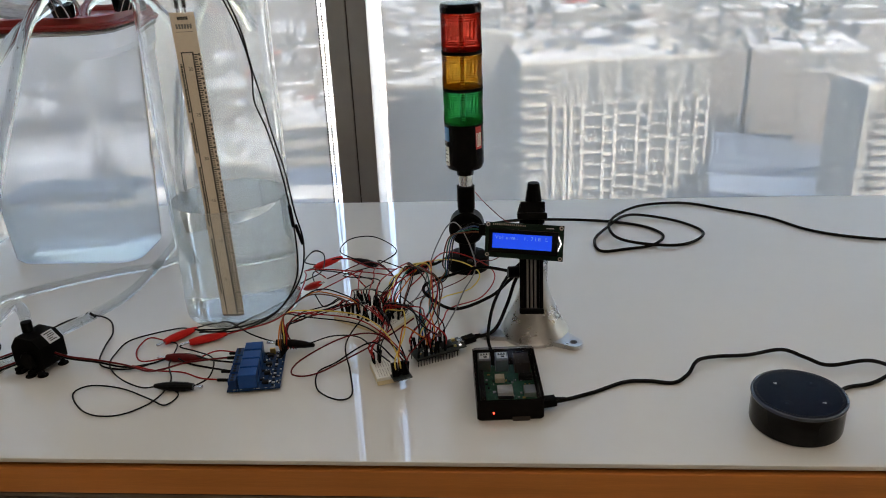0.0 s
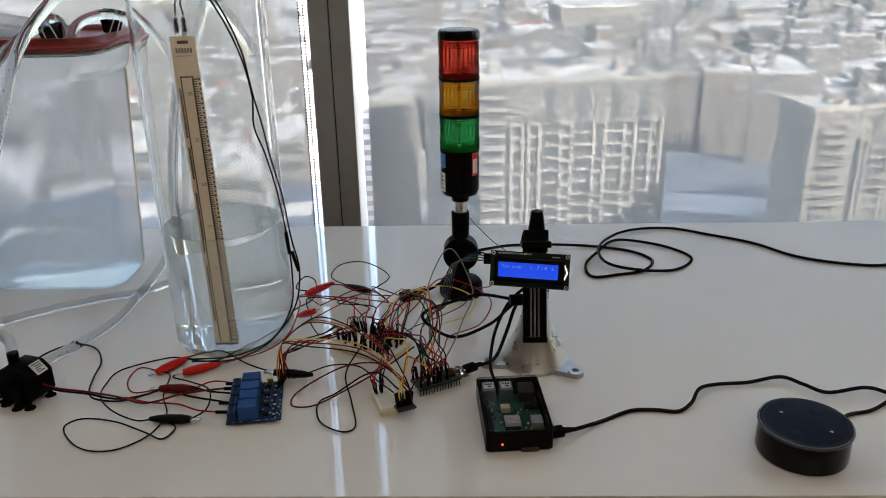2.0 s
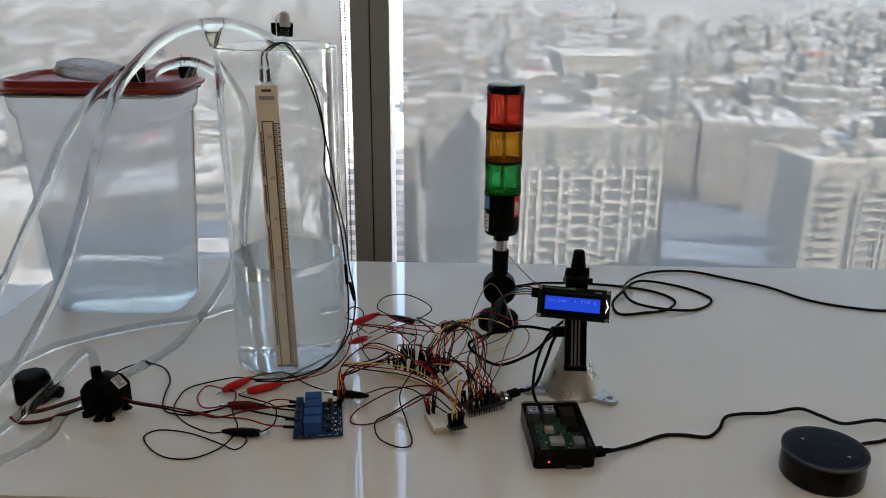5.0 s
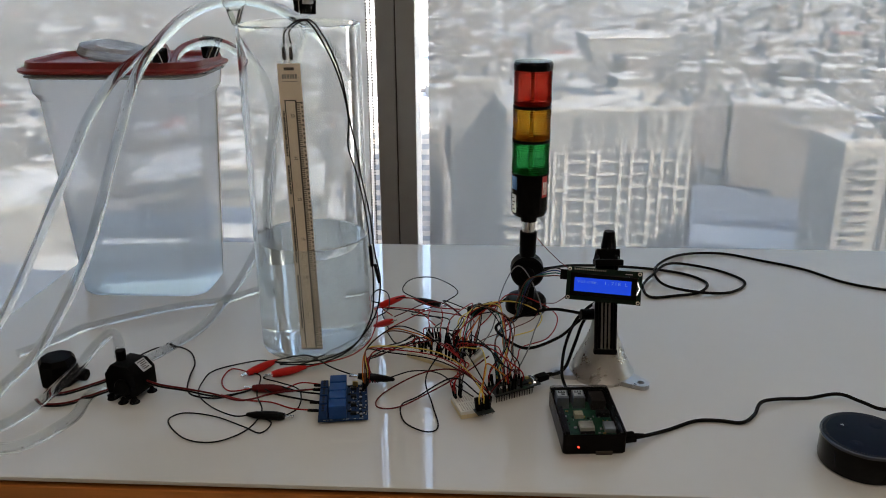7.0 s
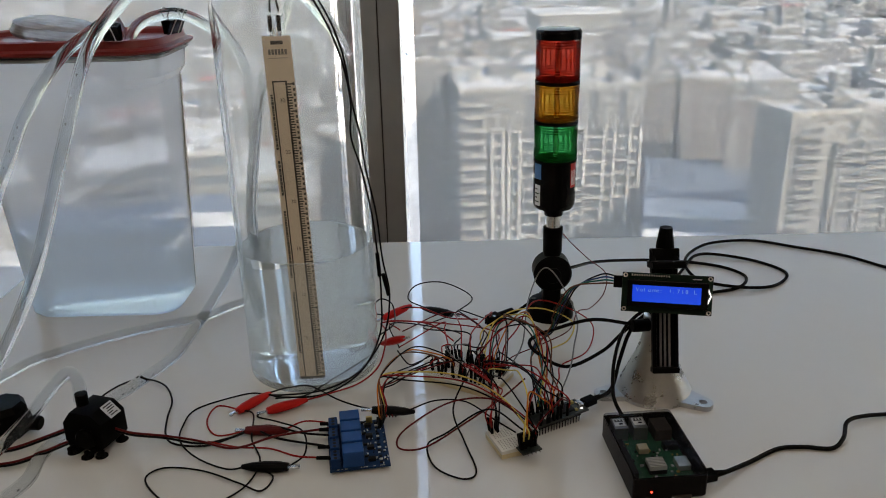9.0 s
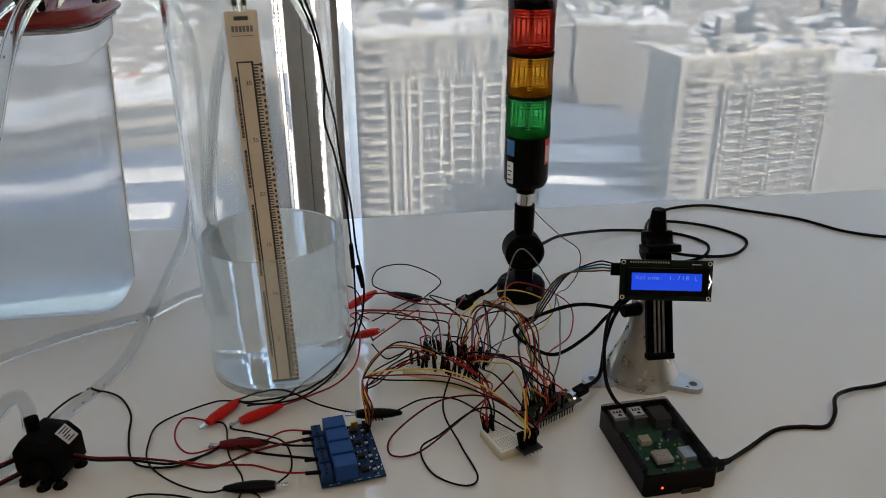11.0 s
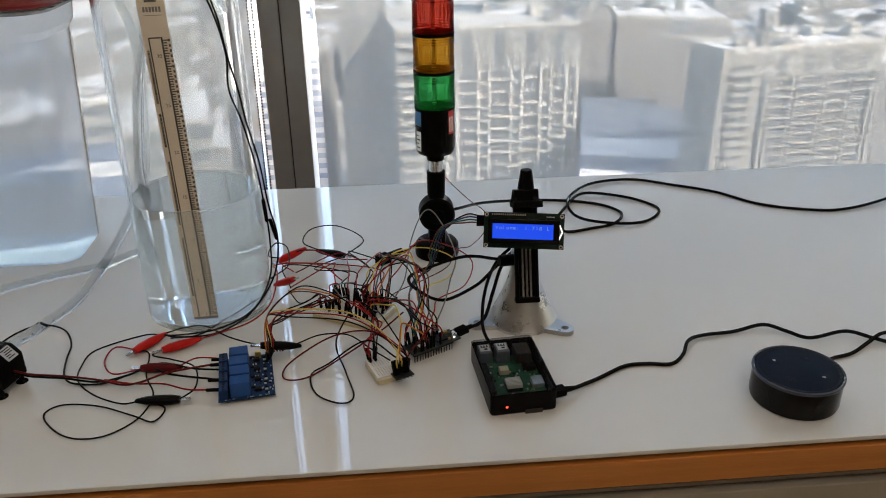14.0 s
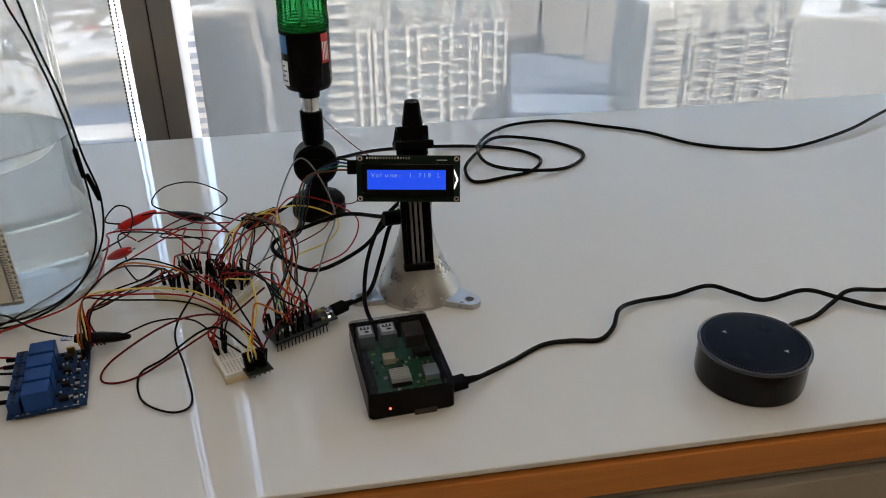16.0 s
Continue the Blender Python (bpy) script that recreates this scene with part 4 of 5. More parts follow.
part("light_ring", lathe(B(), [(0.0405, 0.0285), (0.0420, 0.0288), (0.0424, 0.0302), (0.0420, 0.0317), (0.0408, 0.0321), (0.0400, 0.0316)], 72, closed=True), M["dot_rim"], dot, "grey-blue rim ring, unlit")
tp = part("top", lathe(B(), [(0.0402, 0.0288), (0.0402, 0.0313), (0.0388, 0.0316), (0, 0.0316)], 72), M["dot_top"], dot)
slot = box_mesh("vent_slot", (0.0022, 0.0009, 0.0003), M["chip"])
for k in range(96):
    a = 2 * math.pi * k / 96
    ob = piece("vent_slot", slot, tp, (0.0376 * math.cos(a), 0.0376 * math.sin(a), 0.03165))
    ob.rotation_euler = (0, 0, a)
for a, mk in ((150, "mark"), (60, "dot_rim"), (-30, "mark"), (240, "dot_rim")):
    x, y = 0.0235 * math.cos(radians(a)), 0.0235 * math.sin(radians(a))
    bt = part("button", lathe(B(), [(0, 0.0317), (0.0055, 0.0317), (0.0062, 0.0316)], 24, pose(x, y, 0)), M["dot_top"], tp)
    if mk == "mark":
        part("icon", box(B(), (x, y, 0.0319), (0.0034, 0.0010, 0.0002), rz=a), M[mk], bt)
        part("icon", box(B(), (x + 0.0008, y + 0.0012, 0.0319), (0.0016, 0.0010, 0.0002), rz=a), M[mk], bt)
    else:
        part("icon", lathe(B(), [(0.0008, 0.0318), (0.0014, 0.0318), (0.0014, 0.0319), (0.0008, 0.0319)], 14, pose(x, y, 0), closed=True), M[mk], bt)

# ---- relay board ----
rel = thing("relay_board", "blue four-channel relay board with screw terminals", "relay board", pose(-0.2085, 0.790, 0, 0, 0, 9))
pcb = part("circuit_board", box(B(), (0, 0, 0.0038), (0.0545, 0.0755, 0.0016)), M["blue_pcb"], rel)
for x in (-0.024, 0.024):
    for y in (-0.034, 0.034):
        part("standoff", cyl(B(), (x, y, 0), (x, y, 0.0032), 0.0022, seg=10), M["steel"], rel)
for k in range(4):
    y = -0.0275 + k * 0.0183
    part("relay", box(B(), (-0.0055, y, 0.0125), (0.0190, 0.0155, 0.0158), 0.0007), M["relay"], rel, "blue relay block")
    term = part("terminal", box(B(), (-0.0215, y, 0.0095), (0.0085, 0.0150, 0.0100), 0.0006), M["terminal"], rel)
    for j in (-0.005, 0, 0.005):
        part("screw", cyl(B(), (-0.0215, y + j, 0.0140), (-0.0215, y + j, 0.0148), 0.0017, seg=10), M["chip"], term)
    part("chip", box(B(), (0.0115, y, 0.0060), (0.0065, 0.0046, 0.0034), 0.0003), M["chip"], rel)
    for j in range(3):
        part("component", box(B(), (0.0195, y - 0.005 + j * 0.0045, 0.0052), (0.003, 0.0016, 0.0012)), M["mark" if j == 1 else "chip"], rel)
    part("diode", box(B(), (0.0070, y + 0.006, 0.0054), (0.004, 0.002, 0.0018)), M["chip"], rel)
rg = random.Random(5)
for k in range(64):
    part("component", box(B(), (rg.uniform(0.0075, 0.0262), rg.uniform(-0.036, 0.036), 0.0050), (rg.uniform(0.0006, 0.0022), rg.uniform(0.0006, 0.0022), 0.0008)), M[rg.choice(("chip", "mark", "chip", "sink"))], rel)
for k in range(12):
    part("solder_mark", box(B(), (rg.uniform(-0.020, 0.024), -0.0368, 0.00475), (rg.uniform(0.0006, 0.003), 0.0007, 0.0003)), M["mark"], rel)
part("pin_header", box(B(), (0.0225, 0.0295, 0.0062), (0.0030, 0.0160, 0.0032)), M["chip"], rel)
part("jumper_pins", box(B(), (0.0135, 0.0335, 0.0080), (0.0060, 0.0026, 0.0070)), M["gold"], rel)

# ---- breadboards ----
def breadboard(name, label, w, d, h, m, nx, ny):
    t = thing(name, label, "breadboard", m)
    part("base", box(B(), (0, 0, h * 0.28), (w, d, h * 0.56), 0.0006), M["bread_base"], t, "cream underside")
    part("face", box(B(), (0, 0, h * 0.78), (w, d, h * 0.44), 0.0005), M["bread"], t)
    bm = B()
    for i in range(nx):
        for j in range(ny):
            if abs(j - (ny - 1) / 2) < 0.9 and ny > 8:
                continue
            box(bm, (-w / 2 + 0.0035 + i * (w - 0.007) / (nx - 1), -d / 2 + 0.0035 + j * (d - 0.007) / (ny - 1), h + 0.0001), (0.0010, 0.0010, 0.0004))
    tagged(part("hole_grid", bm, M["hole"], t), kind="stuff")
    return t


b1 = breadboard("breadboard", "white half-size breadboard crowded with jumper wires", 0.082, 0.054, 0.0088, pose(-0.100, 0.914, 0, 0, 0, -31), 28, 17)
b2 = breadboard("breadboard", "narrow cream-white breadboard carrying a small sensor", 0.0235, 0.038, 0.0088, pose(-0.0705, 0.7885, 0, 0, 0, 20), 7, 13)
sens = thing("sensor_board", "tiny sensor board with black plugs at the breadboard end", "sensor board", pose(-0.050, 0.769, 0.0095, 0, 0, 25))
part("circuit_board", box(B(), (0, 0, 0.001), (0.020, 0.013, 0.0014)), M["dark_pcb"], sens)
for k in range(4):
    part("pin", box(B(), (-0.006 + k * 0.004, -0.007, 0.001), (0.0008, 0.005, 0.0008)), M["steel"], sens)
for k in range(2):
    part("plug", box(B(), (-0.0055 + k * 0.010, 0.001, 0.009), (0.0065, 0.0045, 0.015), 0.0004, m=pose(0, 0, 0, -18, 0, 0)), M["black"], sens)

# ---- microcontroller board ----
nano = thing("microcontroller", "narrow black microcontroller board with black pin plugs", "circuit board", pose(-0.0165, 0.826, 0, 0, 0, 29))
nb = part("circuit_board", box(B(), (0, 0, 0.0105), (0.060, 0.0225, 0.0016)), M["dark_pcb"], nano)
pin = box_mesh("pin", (0.0007, 0.0007, 0.0085), M["chip"])
for s in (-1, 1):
    part("pin_header", box(B(), (-0.004, s * 0.0095, 0.0086), (0.050, 0.0025, 0.0025), 0.0003), M["chip"], nano)
    for k in range(15):
        piece("pin", pin, nano, (-0.0275 + k * 0.00336, s * 0.0095, 0.0043))
part("usb_socket", box(B(), (0.0275, 0, 0.0128), (0.0070, 0.0080, 0.0032), 0.0004), M["steel"], nb)
part("radio_can", box(B(), (0.010, 0, 0.0122), (0.014, 0.012, 0.0022), 0.0003), M["chip"], nb)
part("label", box(B(), (-0.012, -0.001, 0.01155), (0.010, 0.006, 0.0005)), M["paper_white"], nb)
part("contact", box(B(), (0.0215, 0.006, 0.0125), (0.004, 0.003, 0.0025)), M["gold"], nb)
part("contact", box(B(), (0.0185, -0.006, 0.0120), (0.003, 0.003, 0.0015)), M["gold"], nb)
for k in range(16):
    part("component", box(B(), (rg.uniform(-0.025, 0.02), rg.uniform(-0.006, 0.006), 0.0117), (0.0016, 0.0011, 0.001)), M[rg.choice(("mark", "chip", "gold"))], nb)
part("status_light", box(B(), (0.0245, -0.0065, 0.0119), (0.0022, 0.0016, 0.0010)), M["led_white"], nb, "small white status light, on")


# ---- food container with hoses ----
tub = thing("food_container", "tall milky plastic food container with a red lid", "container", pose(-0.562, 1.140, 0))
bm = B()
W, D = 0.247, 0.150
loft(bm, [(W - 0.060, D - 0.045, 0.030, 0.001), (W - 0.052, D - 0.037, 0.032, 0.006), (W - 0.024, D - 0.012, 0.034, 0.292), (W - 0.010, D - 0.004, 0.036, 0.302), (W - 0.004, D, 0.036, 0.332)], True, False)
tb = part("body", bm, M["tub"], tub, "milky see-through body")
tb.visible_shadow = False
bm = B()
loft(bm, [(W - 0.066, D - 0.051, 0.028, 0.003), (W - 0.055, D - 0.040, 0.031, 0.007), (W - 0.0463, D - 0.0322, 0.0325, 0.095)], True, True)
pool = tagged(solid("water", bm, M["pool"], "clear pale water in the milky food container", "water", pose(-0.562, 1.140, 0), crease=50), kind="")
pool.visible_shadow = False
bm = B()
loft(bm, [(W, D + 0.004, 0.038, 0.3235), (W + 0.004, D + 0.008, 0.038, 0.3245), (W + 0.004, D + 0.008, 0.038, 0.3270)], True, True)
part("rim", bm, M["spout"], tub)
# two thin white rods added as the bright highlight on the moulded corner
for lo, hi in (((0.0862, 0.0490, 0.008), (0.0995, 0.0610, 0.290)), ((0.0957, 0.0354, 0.008), (0.1096, 0.0466, 0.290))):
    part("corner_highlight", cyl(B(), lo, hi, 0.0011, seg=10), M["frame_white"], tub, "white rod painted in as the moulded corner's highlight")
bm = B()
loft(bm, [(W + 0.010, D + 0.012, 0.040, 0.3300), (W + 0.015, D + 0.017, 0.041, 0.332), (W + 0.015, D + 0.017, 0.041, 0.335), (W - 0.000, D + 0.002, 0.038, 0.337), (W - 0.004, D - 0.002, 0.037, 0.345), (W - 0.012, D - 0.010, 0.034, 0.3462), (W - 0.020, D - 0.018, 0.030, 0.344), (W - 0.024, D - 0.022, 0.028, 0.339)], True, True)
part("lid", bm, M["lid"], tub, "red plastic lid")
bm = B()
loft(bm, [(0.100, 0.070, 0.034, 0.0), (0.104, 0.074, 0.036, 0.004), (0.096, 0.068, 0.034, 0.014), (0.070, 0.048, 0.022, 0.018)], True, True)
fl = part("flap", bm, M["spout"], tub, "translucent pouring flap")
fl.matrix_local = pose(-0.012, -0.006, 0.345, 5, 9, 0)


def binder_clip(m, label="black binder clip with wire handles"):
    t = thing("binder_clip", label, "binder clip", m, "binder clips on the rims")
    bm = B()
    w = 0.026
    sec = [(-0.0075, 0.0), (-0.0020, 0.017), (-0.0012, 0.017), (-0.0062, 0.0012), (0.0062, 0.0012), (0.0012, 0.017), (0.0020, 0.017), (0.0075, 0.0)]
    rows_ = [[bm.verts.new((x, y, -z)) for y, z in [(a, b - 0.017) for a, b in sec]] for x in (-w / 2, w / 2)]
    n = len(sec)
    for k in range(n):
        bm.faces.new((rows_[0][k], rows_[0][(k + 1) % n], rows_[1][(k + 1) % n], rows_[1][k]))
    bm.faces.new(rows_[0])
    bm.faces.new(list(reversed(rows_[1])))
    part("spring", bm, M["black_gloss"], t)
    for s in (-1, 1):
        part("handle", sweep(B(), [(-0.007, s * 0.002, 0.0), (-0.006, s * 0.008, 0.016), (-0.003, s * 0.013, 0.026), (0.003, s * 0.013, 0.026), (0.006, s * 0.008, 0.016), (0.007, s * 0.002, 0.0)], 0.0008, 6, 5), M["steel"], t)
    return t


binder_clip(pose(-0.484, 1.060, 0.347, 12, 0, 0))
binder_clip(pose(-0.430, 1.108, 0.348, 10, 0, 70))
binder_clip(pose(VX - 0.072, VY - 0.002, 0.404, 0, 0, 95))
binder_clip(pose(VX - 0.006, VY + 0.070, 0.410, 0, 0, 4))


def hose(pts, label, r=0.0062):
    bm = sweep(B(), pts, r, 14, 8, hollow=1.0)
    sweep(bm, pts, r * 0.68, 14, 8, hollow=1.0)
    ob = solid("hose", bm, M["tube"], label, "hose", group="clear hoses", crease=80)
    ob.visible_shadow = False
    bm = B()
    line = smooth_path(pts, 8)
    for n in [q for q in range(10, len(line) - 8, 2) if (q // 10) % 3 == 0]:
        d = (line[n + 1] - line[n]).normalized()
        box(bm, (0, 0, 0), (0.0004, 0.0012, 0.0026), m=Matrix.Translation(line[n] + Vector((0.0, -r - 0.0001, 0))) @ d.to_track_quat("Z", "Y").to_matrix().to_4x4())
    tagged(part("print", bm, M["tube_print"], ob, "faint illegible print along the hose"), kind="stuff")
    return ob


hose([(-0.472, 0.815, 0.040), (-0.471, 0.815, 0.062), (-0.477, 0.812, 0.074), (-0.492, 0.806, 0.062), (-0.515, 0.79, 0.036), (-0.545, 0.755, 0.012), (-0.565, 0.72, 0.007), (-0.585, 0.725, 0.010), (-0.596, 0.77, 0.018), (-0.574, 0.83, 0.045), (-0.521, 0.862, 0.142), (-0.479, 0.89, 0.267), (-0.449, 0.91, 0.353), (-0.407, 0.92, 0.402), (-0.374, 0.925, 0.423), (-0.343, 0.93, 0.431), (-0.313, 0.935, 0.430), (-0.283, 0.94, 0.419), (-0.253, 0.945, 0.400), (-0.229, 0.95, 0.371), (-0.215, 0.955, 0.340)], "clear vinyl hose arching from the pump into the glass cylinder")
hose([(-0.700, 0.80, 0.007), (-0.690, 0.88, 0.012), (-0.672, 0.92, 0.042), (-0.624, 0.94, 0.129), (-0.567, 0.95, 0.237), (-0.542, 0.96, 0.288), (-0.515, 0.995, 0.336), (-0.490, 1.04, 0.362), (-0.482, 1.07, 0.368), (-0.482, 1.09, 0.352), (-0.484, 1.10, 0.338)], "clear vinyl hose clipped over the red lid")
hose([(-0.478, 1.095, 0.340), (-0.458, 1.075, 0.360), (-0.432, 1.07, 0.371), (-0.405, 1.07, 0.372), (-0.372, 1.065, 0.356), (-0.347, 1.06, 0.326), (-0.345, 1.075, 0.28), (-0.353, 1.085, 0.2), (-0.376, 1.10, 0.10), (-0.412, 1.11, 0.030), (-0.428, 1.03, 0.008), (-0.434, 0.963, 0.007), (-0.457, 0.902, 0.007), (-0.478, 0.86, 0.007), (-0.500, 0.79, 0.0065), (-0.498, 0.735, 0.0065), (-0.535, 0.680, 0.0065), (-0.62, 0.70, 0.0065)], "clear vinyl hose from the container down onto the table")
hose([(-0.640, 0.885, 0.0065), (-0.607, 0.931, 0.0065), (-0.59, 0.965, 0.0065), (-0.531, 1.013, 0.0065), (-0.478, 1.044, 0.0065), (-0.427, 1.066, 0.0065), (-0.391, 1.105, 0.0065), (-0.33, 1.14, 0.0065)], "clear vinyl hose lying on the table", 0.0055)
hose([(VX + 0.000, VY + 0.060, 0.425), (VX - 0.004, VY + 0.050, 0.395), (VX - 0.020, VY + 0.030, 0.345), (-0.303, 0.95, 0.30), (-0.318, 0.945, 0.215), (-0.322, 0.945, 0.155), (-0.310, 0.948, 0.07)], "clear vinyl hose hanging inside the glass cylinder", 0.0056)
tagged(solid("hose_plug", lathe(B(), [(0, 0), (0.0066, 0), (0.0068, 0.010), (0.005, 0.016), (0.002, 0.018), (0, 0.018)], 18), M["mark"], "pale blue-grey plug on a hose end", "plug", pose(VX + 0.000, VY + 0.060, 0.423)))

# ---- pump and its power block ----
pump = thing("water_pump", "small black submersible water pump with suction feet", "pump", pose(-0.458, 0.806, 0, 0, 0, -18))
bm = B()
sec = [(-0.022, 0.006), (-0.022, 0.030), (-0.012, 0.043), (0.012, 0.043), (0.022, 0.034), (0.022, 0.010), (0.014, 0.004), (-0.014, 0.004)]
r0 = [bm.verts.new((x, -0.017, z)) for x, z in sec]
r1 = [bm.verts.new((x, 0.017, z)) for x, z in sec]
for k in range(len(sec)):
    bm.faces.new((r0[k], r0[(k + 1) % 8], r1[(k + 1) % 8], r1[k]))
bm.faces.new(r0)
bm.faces.new(list(reversed(r1)))
bmesh.ops.bevel(bm, geom=list(bm.edges), offset=0.0012, segments=2, profile=0.5, affect="EDGES")
part("housing", bm, M["black"], pump)
tilt = Matrix.Translation((0.017, 0, 0.0385)) @ pose(0, 0, 0, 0, 42, 0) @ Matrix.Translation((-0.0172, 0, -0.0387))
label = part("label", box(B(), (0.0172, 0.004, 0.0392), (0.0145, 0.014, 0.0004), m=tilt), M["mark"], pump, "grey sticker with illegible print")
bm = B()
for k, (ln, off) in enumerate(((0.011, 0.0), (0.008, 0.0012), (0.010, 0.0005), (0.006, -0.0018), (0.009, 0.0))):
    box(bm, (0.0122 + k * 0.0024, 0.004 + off, 0.03945), (0.0011, ln, 0.0003), m=tilt)
part("print_line", bm, M["ink"], label)
part("outlet", cyl(B(), (-0.010, 0, 0.040), (-0.010, 0, 0.054), 0.0058, seg=16), M["black"], pump)
part("inlet", lathe(B(), [(0, 0), (0.010, 0), (0.0105, 0.004), (0.0085, 0.006), (0, 0.006)], 20, pose(0.004, -0.0165, 0.018, 90, 0, 0)), M["black"], pump)
for x, y in ((0.016, -0.016), (0.004, -0.021), (-0.014, -0.018), (0.017, 0.012), (-0.016, 0.012)):
    part("suction_foot", lathe(B(), [(0, 0.006), (0.0022, 0.006), (0.0030, 0.003), (0.0058, 0.0008), (0.0060, 0), (0, 0.001)], 14, pose(x, y, 0)), M["rubber"], pump)
for x in (-0.014, -0.004, 0.010, 0.019):
    part("peg", box(B(), (x, -0.020, 0.006), (0.0035, 0.008, 0.004), 0.0006), M["black"], pump)

block = thing("power_plug", "black hexagonal plug lying beside the pump", "plug", pose(-0.556, 0.828, 0, 0, 0, 12))
part("housing", lathe(B(), [(0, 0), (0.0195, 0), (0.022, 0.003), (0.022, 0.028), (0.018, 0.034), (0, 0.034)], 8), M["black"], block)
part("socket", cyl(B(), (0.018, -0.004, 0.013), (0.034, -0.009, 0.011), 0.009, 0.007, seg=14, bevel=0.001), M["black"], block)


# ---- wires and clips ----
def wire(pts, key, r, label, name="wire", category="wire", group="", per=8):
    return solid(name, sweep(B(), pts, r, 7, per), M[key], label, category, group=group, crease=80)


def clip(p, yaw, key, pitch=0.0, label=""):
    """An alligator clip whose jaws point along yaw."""
    t = thing("alligator_clip", label, "alligator clip", pose(*p, 0, 0, yaw) @ pose(0, 0, 0, 0, -pitch, 0) @ Matrix.Diagonal((1.2, 1.15, 1.15, 1)), "alligator clips")
    bm = B()
    lathe(bm, [(0.0012, -0.019), (0.0022, -0.018), (0.0042, -0.010), (0.0052, 0.0), (0.0050, 0.010), (0.0036, 0.017), (0.0, 0.017)], 12, pose(0, 0, 0, 0, 90, 0) @ Matrix.Diagonal((0.78, 1.0, 1, 1)))
    part("sleeve", bm, M[key], t)
    for s in (-1, 1):
        part("jaw", box(B(), (0.020, 0, s * 0.0012), (0.011, 0.0034, 0.0009), 0.0003, m=pose(0, 0, 0, 0, s * 4, 0)), M["steel"], t)
    return t


RED, BLK = "red alligator clip with a steel jaw", "black alligator clip with a steel jaw"
clip((-0.322, 0.866, 0.0055), 232, "clip_red", 0, RED)
clip((-0.287, 0.858, 0.0055), 208, "clip_red", 0, RED)
clip((-0.299, 0.815, 0.0052), 178, "w_maroon", 0, "dark red alligator clip with a steel jaw")
clip((-0.288, 0.757, 0.0052), -2, "w_black", 0, BLK)
clip((-0.178, 0.834, 0.012), 186, "w_black", 8, BLK)
clip((-0.184, 1.058, 0.012), 218, "clip_red", -6, RED)
clip((-0.133, 1.062, 0.010), -28, "w_black", 0, BLK)
clip((-0.184, 0.962, 0.022), -45, "clip_red", 28, RED)

L1, L2 = "thin black test lead", "thin red test lead"
wire([(-0.331, 0.852, 0.005), (-0.318, 0.845, 0.004), (-0.31, 0.80, 0.006), (-0.295, 0.765, 0.006), (-0.301, 0.734, 0.003), (-0.322, 0.712, 0.002), (-0.345, 0.707, 0.002), (-0.367, 0.715, 0.002), (-0.388, 0.736, 0.002), (-0.394, 0.752, 0.002), (-0.380, 0.763, 0.002), (-0.345, 0.757, 0.002), (-0.308, 0.737, 0.003), (-0.287, 0.727, 0.002), (-0.280, 0.746, 0.003), (-0.300, 0.757, 0.005), (-0.307, 0.757, 0.005)], "w_black", 0.00088, L1)
wire([(-0.313, 0.881, 0.006), (-0.335, 0.884, 0.004), (-0.378, 0.860, 0.003), (-0.384, 0.83, 0.003), (-0.378, 0.80, 0.004), (-0.355, 0.775, 0.003), (-0.325, 0.758, 0.003), (-0.307, 0.757, 0.005)], "w_black", 0.00088, L1)
wire([(-0.331, 0.852, 0.005), (-0.358, 0.862, 0.004), (-0.362, 0.835, 0.003), (-0.345, 0.808, 0.005), (-0.318, 0.815, 0.005)], "w_red", 0.00088, L2)
wire([(-0.280, 0.815, 0.006), (-0.262, 0.822, 0.010), (-0.2335, 0.817, 0.010)], "w_red", 0.00088, L2)
wire([(-0.268, 0.756, 0.005), (-0.255, 0.772, 0.008), (-0.262, 0.805, 0.010), (-0.290, 0.828, 0.006), (-0.313, 0.84, 0.005), (-0.303, 0.85, 0.005)], "w_black", 0.00088, L1)
wire([(-0.270, 0.866, 0.006), (-0.245, 0.872, 0.010), (-0.215, 0.885, 0.014), (-0.196, 0.905, 0.022), (-0.190, 0.935, 0.032), (-0.192, 0.968, 0.034), (-0.198, 0.992, 0.030), (-0.175, 1.000, 0.028), (-0.140, 0.985, 0.030), (-0.115, 0.955, 0.024)], "w_red", 0.00088, L2)
wire([(-0.313, 0.881, 0.006), (-0.285, 0.888, 0.010), (-0.262, 0.873, 0.018), (-0.235, 0.852, 0.016), (-0.215, 0.845, 0.012), (-0.196, 0.836, 0.012)], "w_black", 0.00088, L1)
wire([(-0.160, 0.836, 0.012), (-0.135, 0.845, 0.016), (-0.105, 0.838, 0.018), (-0.080, 0.80, 0.022), (-0.062, 0.775, 0.024)], "w_black", 0.00080, L1)
wire([(-0.168, 1.066, 0.014), (-0.150, 1.058, 0.016), (-0.120, 1.035, 0.014), (-0.085, 1.025, 0.016)], "w_red", 0.00088, L2)
wire([(-0.197, 1.049, 0.012), (-0.212, 1.043, 0.020), (-0.206, 1.075, 0.022), (-0.190, 1.065, 0.020), (-0.185, 1.02, 0.016), (-0.20, 0.985, 0.018), (-0.225, 0.955, 0.012), (-0.262, 0.876, 0.010), (-0.30, 0.868, 0.008)], "w_black", 0.00088, L1)
wire([(-0.146, 1.070, 0.010), (-0.170, 1.078, 0.020), (-0.160, 1.108, 0.026), (-0.125, 1.105, 0.030), (-0.090, 1.070, 0.024), (-0.112, 1.051, 0.012)], "w_black", 0.00080, L1)
wire([(-0.192, 1.050, 0.012), (-0.172, 1.062, 0.016), (-0.146, 1.070, 0.011)], "w_black", 0.00080, L1)
